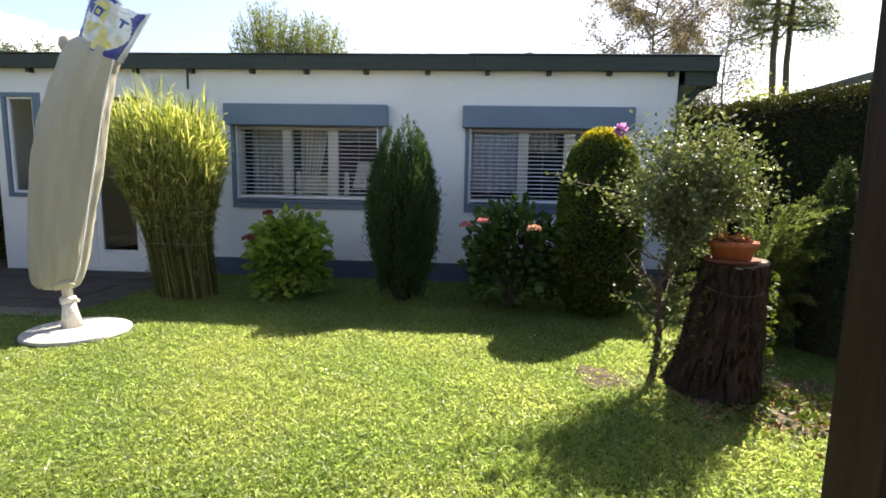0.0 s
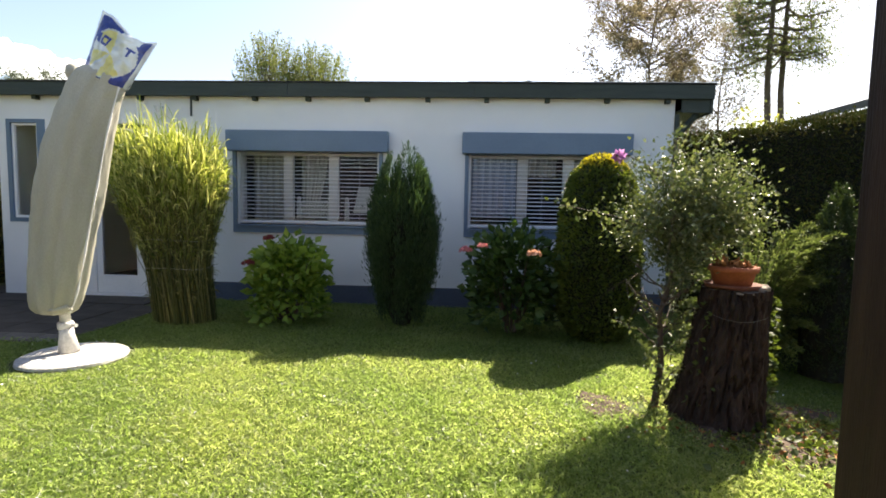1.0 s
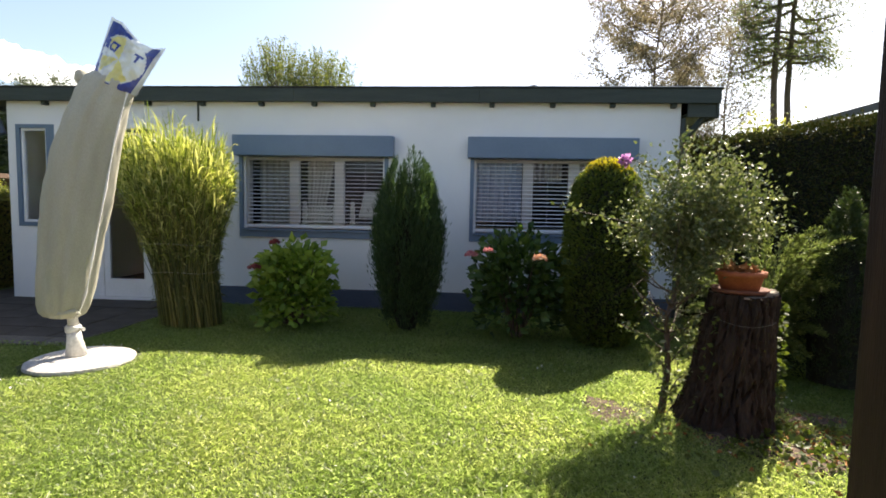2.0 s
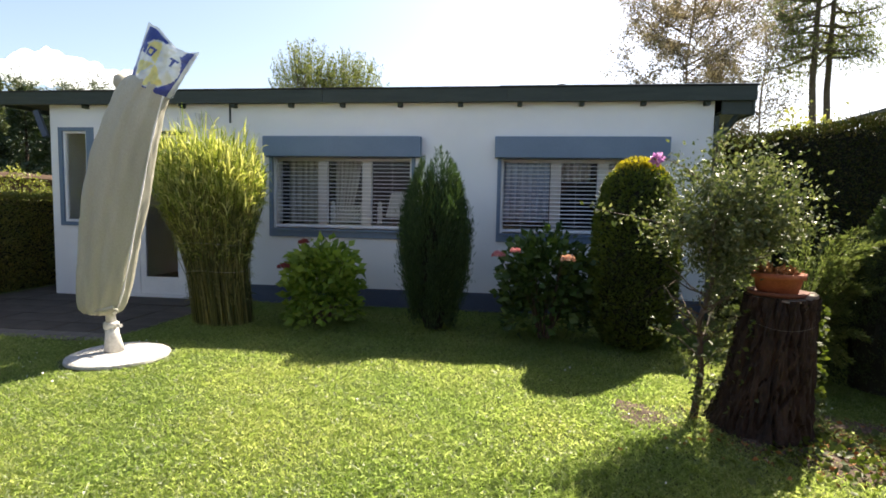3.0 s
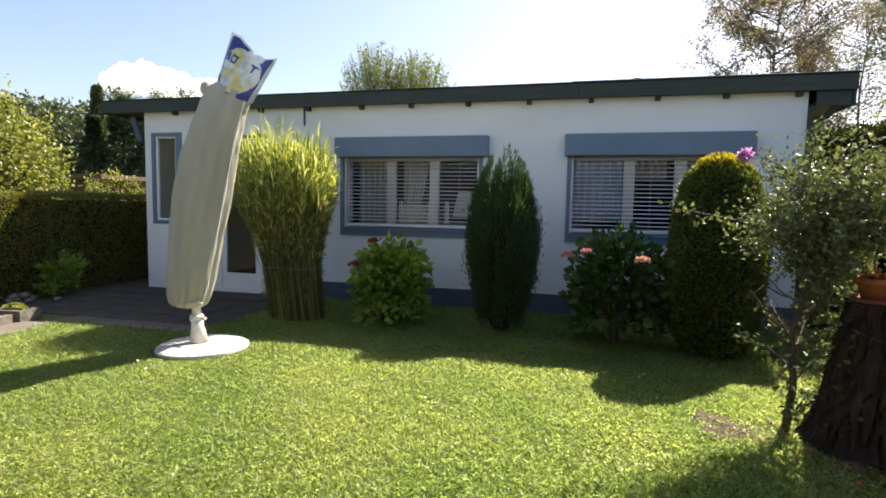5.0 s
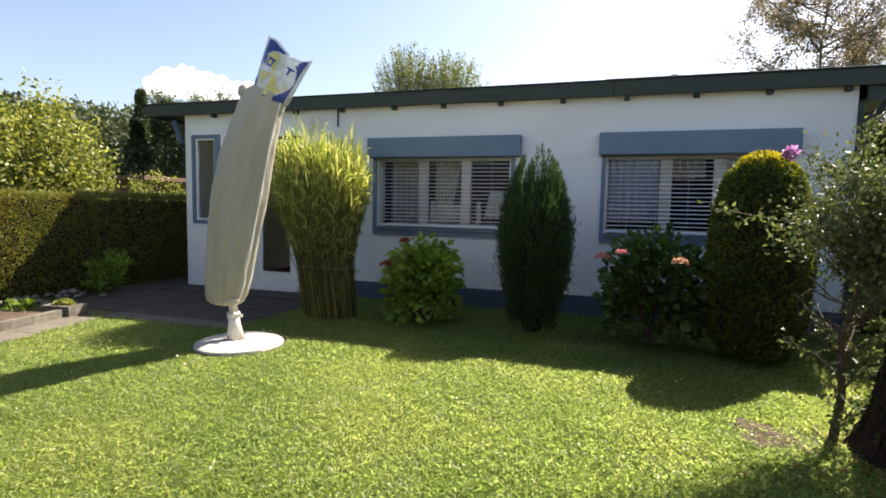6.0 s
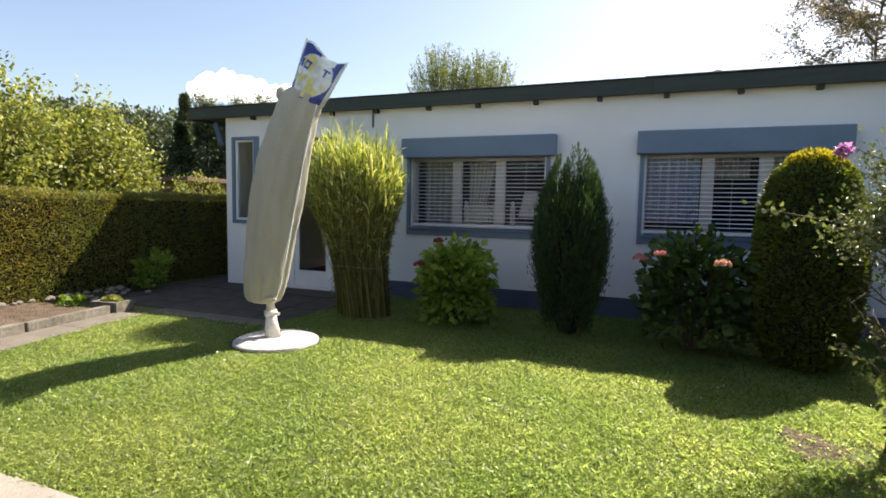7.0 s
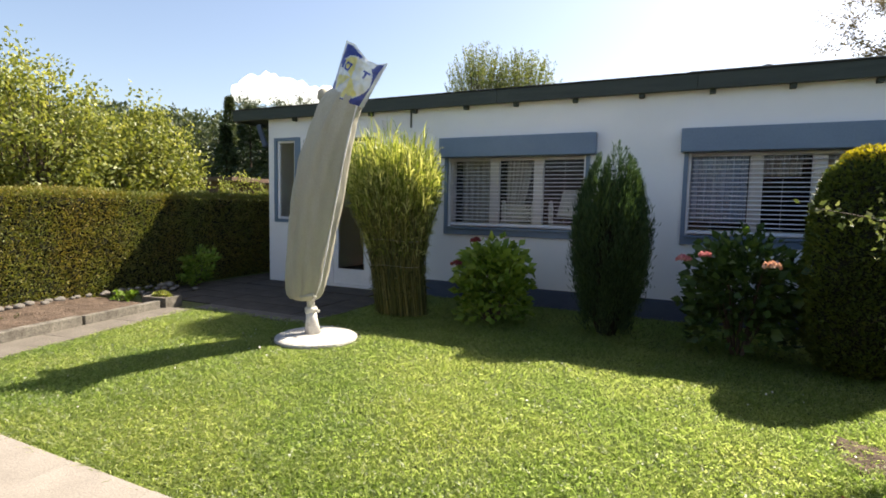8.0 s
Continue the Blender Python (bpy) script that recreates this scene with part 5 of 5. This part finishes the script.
hedge("hedge", [(-7.38, 9.2), (-7.33, 5.9), (-7.28, 3.2), (-7.2, -1.5)], 0.7, 1.46, 5600, F_HEDGE, 71, "clipped green and brownish thuja hedge behind the bed", (0.018, 0.042), 0.025)
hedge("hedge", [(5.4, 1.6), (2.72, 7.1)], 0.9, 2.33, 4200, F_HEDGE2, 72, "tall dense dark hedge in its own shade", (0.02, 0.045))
plume_shrub("small_shrub", (-6.98, 5.72), 26, 0.28, 0.68, F_HYD, 52, "small leafy green shrub before the hedge", "shrub", 0.4, 0.06, 26, (0.06, 0.1), 0.6)
plume_shrub("small_shrub", (-6.8, 4.45), 16, 0.18, 0.16, F_HYD, 53, "low green plant on the bed", "shrub", 0.3, 0.03, 24, (0.03, 0.05), 0.6)
plume_shrub("small_shrub", (-6.55, 3.0), 8, 0.10, 0.10, F_STALK, 54, "tiny dry weed on the bed", "weed", 0.3, 0.02, 18, (0.02, 0.04))


# ---- beyond the garden ----
def big_shrub(name, at, size, n_ends, per, leaf, mat, seed, label, category, top_open=0.35, base=0.0):
    """A broad, many-stemmed shrub or tree crown with gaps and an uneven outline."""
    ob = thing(name, (*at, 0), label, category)
    rng = np.random.default_rng(seed)
    sx, sy, sz = size
    bm, pa, wa = bmesh.new(), [], []
    for k in range(n_ends):
        d = unit(rng.normal(size=3))
        r = rng.uniform(0.55, 1.0)
        spike = 1 + top_open * max(0, d[2]) * rng.uniform(-0.6, 1.0)
        c = np.array([sx * d[0] * r, sy * d[1] * r, base + (sz - base) * (0.5 + 0.5 * d[2] * r * spike)])
        s = np.array([c[0] * 0.15, c[1] * 0.15, c[2] * 0.45])
        if k % 3 == 0:
            stem = add_tube(bmesh.new(), [s.tolist(), ((s + c) / 2 + [0, 0, 0.1 * sz * 0.3]).tolist(), c.tolist()], [0.006 * sz, 0.004 * sz, 0.0015 * sz], 5)
            part("stem", stem, M_TWIG, ob)
        fat = 0.05 * (sx + sy + sz) / 2
        pa.append(c + rng.normal(size=(per, 3)) * [fat * 0.8, fat * 0.8, fat])
        wa.append(rng.normal(size=(per, 3)) + [0, 0, 0.1])
    add_tube(bm, [(0, 0, 0), (0.02 * sx, 0, sz * 0.3), (0, 0, sz * 0.62)], [0.028 * sz, 0.022 * sz, 0.006 * sz], 8)
    part("trunk", bm, M_TWIG, ob)
    pa, wa = np.concatenate(pa), np.concatenate(wa)
    k = pa[:, 2] > max(0.05, base * 0.8)
    leaves("crown", rng, pa[k], wa[k], rng.uniform(leaf * 0.7, leaf * 1.3, k.sum()), mat, ob, 0.6, 0.2, jitter=0.3)


for k, (x, y, sx, sy, sz) in enumerate(((-9.6, 6.6, 1.0, 1.2, 3.0), (-9.8, 5.0, 1.2, 1.3, 3.5), (-10.0, 3.2, 1.4, 1.4, 3.9), (-10.2, 1.0, 1.6, 1.6, 4.2))):
    big_shrub("hornbeam", (x, y), (sx, sy, sz), 300, 46, 0.078, F_BEECH, 80 + k, "tall light green leafy shrub behind the hedge", "shrub", 0.3, 0.7)
for k, (x, y, sx, sz) in enumerate(((-9.2, 8.6, 0.8, 1.95), (-8.6, 9.2, 0.8, 2.0), (-10.2, 8.0, 0.7, 1.9), (-8.0, 9.8, 0.8, 2.15))):
    big_shrub("low_bush", (x, y), (sx, 0.6, sz), 70, 60, 0.05, F_BEECH, 90 + k, "light green bush behind the hedge", "bush", 0.2)


def far_tree(name, at, foot, crown, n_ends, per, leaf, mat, seed, label, trunk_r=0.12, limbs=40, twig=M_TWIG):
    """A tree beyond the roof: trunk, limbs and an open crown."""
    ob = thing(name, (*at, 0), label, "tree")
    rng = np.random.default_rng(seed)
    sx, sy, z0, z1 = crown
    ends = branching(rng, (0, 0, 0), (0, 0, z1 * 0.92), limbs, (sx, sy, (z1 - z0) * 0.3), twig, ob, trunk_r, 4)
    ends = [(b, e) for b, e in ends if e.z > z0]
    at_, way = leaf_cloud(rng, ends, per, leaf * 1.6)
    k = at_[:, 2] > z0
    leaves("crown", rng, at_[k], way[k], rng.uniform(leaf * 0.7, leaf * 1.3, k.sum()), mat, ob, 0.6, 0.2)


def feathery_tree(at, crown, high, shoots, seed):
    """A young tree of many steep, leafy shoots with an uneven, spiky top."""
    ob = thing("birch", (*at, 0), "feathery light green young tree behind the bungalow", "tree")
    rng = np.random.default_rng(seed)
    part("trunk", add_tube(bmesh.new(), [(0, 0, 0), (0.05, 0, high * 0.4), (0, 0, high * 0.8)], [0.07, 0.055, 0.015], 8), M_TWIG, ob)
    pa, wa = [], []
    for k in range(shoots):
        a, q = rng.uniform(0, 2 * np.pi), math.sqrt(rng.uniform())
        x, y = crown * q * math.cos(a), 0.8 * crown * q * math.sin(a)
        top = high * (1 - 0.16 * q ** 2) - abs(rng.normal()) * 0.38
        low = top - rng.uniform(0.7, 1.5)
        s0, e0 = np.array([x * 0.6, y * 0.6, low]), np.array([x * 1.08, y * 1.08, top])
        if k % 4 == 0:
            part("shoot", add_tube(bmesh.new(), [(x * 0.15, y * 0.15, low - 0.8), s0.tolist(), e0.tolist()], [0.016, 0.01, 0.003], 5), M_TWIG, ob)
        t = rng.uniform(0, 1.03, 56)[:, None]
        pa.append(s0 + (e0 - s0) * t + rng.normal(size=(56, 3)) * [0.085, 0.085, 0.05] * (1.25 - t))
        wa.append(np.tile(unit(e0 - s0), (56, 1)) + 0.7 * rng.normal(size=(56, 3)))
    pa, wa = np.concatenate(pa), np.concatenate(wa)
    leaves("crown", rng, pa, wa, rng.uniform(0.035, 0.068, len(pa)), F_TREE, ob, 0.55, 0.2, jitter=0.2)


feathery_tree((-5.6, 14.0), 1.0, 6.0, 200, 101)
feathery_tree((-4.4, 14.3), 1.05, 5.8, 210, 102)
far_tree("plum_tree", (4.7, 14.5), 0, (1.9, 1.8, 2.6, 7.6), 0, 110, 0.055, F_PLUM, 103, "bronze-leaved open tree behind the bungalow", 0.06, 90)
far_tree("plum_tree", (7.2, 16.0), 0, (1.5, 1.4, 2.2, 6.6), 0, 26, 0.055, F_PLUM, 104, "thin bronze-leaved tree behind the bungalow", 0.05, 40)


def pine(at, high, seed):
    ob = thing("pine", (*at, 0), "tall bare-trunked pine with high ragged crown", "tree")
    rng = np.random.default_rng(seed)
    ends = branching(rng, (0, 0, 0), (0.3, 0, high), 28, (2.2, 1.8, -0.35), M_TWIG, ob, 0.15, 6, None, 0.56)
    at_, way = leaf_cloud(rng, ends, 40, 0.24)
    leaves("crown", rng, at_, way + [0, 0, -0.4], rng.uniform(0.08, 0.2, len(at_)), F_TREE, ob, 0.14, 0.2)


pine((9.5, 18.0), 11.2, 111)
pine((10.1, 18.3), 10.8, 112)
big_shrub("bush", (3.3, 8.6), (0.6, 0.6, 2.9), 46, 24, 0.08, F_TREE, 115, "light green bush beyond the house corner", "bush")
big_shrub("bush", (2.75, 7.6), (0.4, 0.5, 2.0), 50, 26, 0.06, F_HYD2, 116, "light green bush beyond the house corner", "bush")


# neighbour's roof with climbing leaves over the tall hedge
shed = thing("neighbour_house", (6.6, 6.2, 0), "neighbour's low house with grey sheet roof behind hedge", "house")
part("wall", box(-1.6, 1.8, -1.6, 1.8, 0, 2.7), M_SHED, shed)
bm = box(-2.0, 2.4, -2.0, 2.2, 0.0, 0.09, 0.01)
bmesh.ops.rotate(bm, verts=bm.verts, matrix=Matrix.Rotation(radians(-15), 3, "Y"), cent=(0, 0, 0))
bmesh.ops.translate(bm, verts=bm.verts, vec=(0.1, 0, 3.18))
part("roof", bm, M_WOODROOF, shed, "grey sheet roof")
big_shrub("climbing_vine", (4.55, 5.0), (0.8, 0.45, 2.62), 90, 50, 0.05, F_BEECH, 121, "light green vine climbing over the hedge top", "vine", 0.1, 1.6)
big_shrub("climbing_vine", (3.6, 6.9), (0.5, 0.4, 2.55), 50, 40, 0.05, F_BEECH, 122, "light green vine climbing over the hedge top", "vine", 0.1, 1.6)

# hut roof behind the left hedge
hut = thing("garden_hut", (-11.6, 10.6, 0), "low brown garden hut roof behind the hedge", "hut")
part("wall", box(-1.2, 1.2, -1, 1, 0, 1.85), M_SHED, hut)
part("roof", box(-1.5, 1.5, -1.3, 1.3, 1.852, 1.95), M_SHED, hut, "brown flat roof")


def wood():
    """The wooded slope far off: one body of many clumps of leaves."""
    rng = np.random.default_rng(131)
    at, way, size = [], [], []
    for k in range(240):
        a = radians(rng.uniform(34, 70))
        r = rng.uniform(55, 95)
        hill = 4.3 + 0.16 * (r - 55)
        c = np.array([-r * math.sin(a), r * math.cos(a), 0])
        h = hill + rng.uniform(3.2, 5.6)
        m = 420
        d = unit(rng.normal(size=(m, 3)))
        at.append(c + d * [2.6, 2.6, h * 0.5] * rng.uniform(0.75, 1.05, (m, 1)) + [0, 0, h * 0.5])
        way.append(d)
        size.append(rng.uniform(0.28, 0.6, m))
    at = np.concatenate(at)
    ob = leaves("far_wood", rng, at, np.concatenate(way), np.concatenate(size), F_WOOD, None, 0.7, 0.2)
    tagged(ob, "distant green wooded slope behind the gardens", "wood", kind="stuff")


wood()


def far_conifer(at, r, high, seed, mat, label, name="fir"):
    ob = thing(name, (*at, 0), label, "tree")
    rng = np.random.default_rng(seed)
    bm = bmesh.new()
    add_tube(bm, [(0, 0, 0), (0, 0, high * 0.96)], [0.02 * high, 0.004 * high], 8)
    part("trunk", bm, M_BARK, ob)
    n = 2600
    z = high * (0.08 + 0.92 * rng.uniform(size=n) ** 0.9)
    prof = np.interp(z / high, [0, 0.15, 0.6, 1.0], [0.85, 1.0, 0.65, 0.08])
    tier = 0.75 + 0.25 * np.sin(z * 5.0)
    a = rng.uniform(0, 2 * np.pi, n)
    q = r * prof * tier * np.sqrt(rng.uniform(0.3, 1.0, n))
    c = np.stack([q * np.cos(a), q * np.sin(a), z], 1)
    leaves("crown", rng, c, np.stack([np.cos(a), np.sin(a), -0.2 + 0 * a], 1), rng.uniform(0.06, 0.11, n) * high ** 0.6, mat, ob, 0.45, 0.2)


far_conifer((-33.9, 31.1), 1.05, 9.7, 141, F_WOOD, "slim tall poplar standing before the wood", "poplar")
for k, (x, y, r, h) in enumerate(((-22.3, 21.9, 1.7, 6.5), (-20.6, 22.4, 1.8, 6.3), (-23.4, 21.2, 1.2, 5.6), (-18.6, 23.0, 2.0, 6.0))):
    far_conifer((x, y), r, h, 150 + k, F_DARKWOOD, "dark broad fir behind the bungalow's end")
for k, (x, y, h) in enumerate(((-28.9, 55.0, 13.6), (-30.4, 55.5, 13.0))):
    far_conifer((x, y), 1.5, h, 160 + k, F_DARKWOOD, "dark fir tip far beyond the roof")
far_tree("round_tree", (-39.8, 41.5), 0, (3.6, 3.0, 3.0, 11.1), 0, 90, 0.22, F_WOOD, 170, "round green tree far behind the bungalow", 0.3, 60)
far_tree("round_tree", (-36.2, 43.5), 0, (3.6, 3.0, 3.0, 11.3), 0, 90, 0.22, F_WOOD, 171, "round green tree far behind the bungalow", 0.3, 50)


# ---- clouds: bright cumulus far off ----
def cloud(name, at, blobs, label):
    m, n, l, p = shader("glowing_cloud_vapour")
    p.inputs["Base Color"].default_value = (0.95, 0.95, 0.96, 1)
    p.inputs["Roughness"].default_value = 1.0
    # faint emission added to whiten the cloud's grey underside
    p.inputs["Emission Color"].default_value, p.inputs["Emission Strength"].default_value = (0.95, 0.97, 1.0, 1), 0.25
    p.inputs["Specular IOR Level"].default_value = 0.0
    tr = n.new("ShaderNodeBsdfTranslucent")
    tr.inputs[0].default_value = (0.98, 0.98, 0.98, 1)
    ms = n.new("ShaderNodeMixShader")
    ms.inputs[0].default_value = 0.5
    l.new(p.outputs[0], ms.inputs[1])
    l.new(tr.outputs[0], ms.inputs[2])
    l.new(ms.outputs[0], n["Material Output"].inputs[0])
    bm = bmesh.new()
    for x, z, r in blobs:
        made = bmesh.ops.create_icosphere(bm, subdivisions=4, radius=r, matrix=Matrix.Translation((x, 0, z)))
        for v in made["verts"]:
            c = Vector((x, 0, z))
            d = (v.co - c).normalized()
            v.co += d * r * (0.28 * noise.noise(v.co / (r * 0.7)) + 0.1 * noise.noise(v.co / (r * 0.25)))
            v.co.y *= 0.5
    ob = part(name, bm, m, None, "", True)
    ob.location = at
    ob.rotation_euler = (0, 0, math.atan2(-at[0], at[1]))
    return tagged(ob, label, "cloud", kind="structure")


cloud("backdrop_cloud", (-600, 690, 180), [(-66, 2, 24), (-44, 8, 25), (-20, 3, 24), (4, 0, 22), (28, -3, 20), (50, -2, 19), (72, -6, 14), (-88, -5, 14)], "bright white cumulus cloud low in the sky")
cloud("backdrop_cloud", (-420, 820, 165), [(-45, -4, 17), (-10, 0, 22), (25, -3, 19), (55, -8, 12)], "bright white cumulus cloud low in the sky")

# ---- the timber door post beside the camera, and the wall it belongs to ----
jamb = thing("door_post", (0.75, 0.92, 0), "dark brown timber door post beside the doorway", "door post")
part("post", box(0.0, 0.055, -0.05, 0.09, 0.0, 2.3, 0.006), M_JAMB, jamb)
# recessed black strips between the boards stand for the grooves' shade
part("groove_shade", box(0.057, 0.072, -0.02, 0.08, 0.0, 2.3, 0.002), M_BLACK, jamb, "black strip standing for the shade in the groove")
part("stop_bead", box(0.074, 0.10, -0.045, 0.07, 0.0, 2.3, 0.004), M_JAMB, jamb)
part("groove_shade", box(0.102, 0.112, -0.01, 0.06, 0.0, 2.3, 0.002), M_BLACK, jamb, "black strip standing for the shade in the groove")
part("door_edge", box(0.114, 0.30, -0.06, 0.05, 0.0, 2.3, 0.005), M_JAMB, jamb)


# the boarded wall of the garden house behind and beside the camera
def boarded_wall(name, start, way, count, high, label):
    ob = thing(name, (*start, 0), label, "wall", kind="structure")
    mesh = None
    for k in range(count):
        if mesh is None:
            b = part("plank", box(0.002, 0.148, -0.02, 0.02, 0.0, high, 0.004), M_SHED, ob)
            mesh = b.data
        else:
            b = new("plank", mesh)
            b.parent = ob
        b.location = (0.15 * k, 0.004 * (k % 2), 0)
    ob.rotation_euler = (0, 0, way)
    return ob


boarded_wall("wall_south", (-4.0, -0.98), 0.0, 44, 2.4, "plain brown boarded wall of the garden house")
boarded_wall("wall_east", (1.085, 0.93), 0.0, 11, 2.4, "plain brown boarded wall beside the door post")

# the garden was drawn for an eye 1.36 m high: bring it to the lawn that lies 1.25 m below the eye
SHARE = 1.25 / 1.36
INDOORS = ("bungalow", "curtain", "window_ledge", "lattice_screen", "table_lamp", "ground", "camera", "sun")
for ob in list(scene.objects):
    if ob.parent is None and ob.name.split(".")[0] not in INDOORS:
        ob.location = ob.location * SHARE
        ob.scale = ob.scale * SHARE
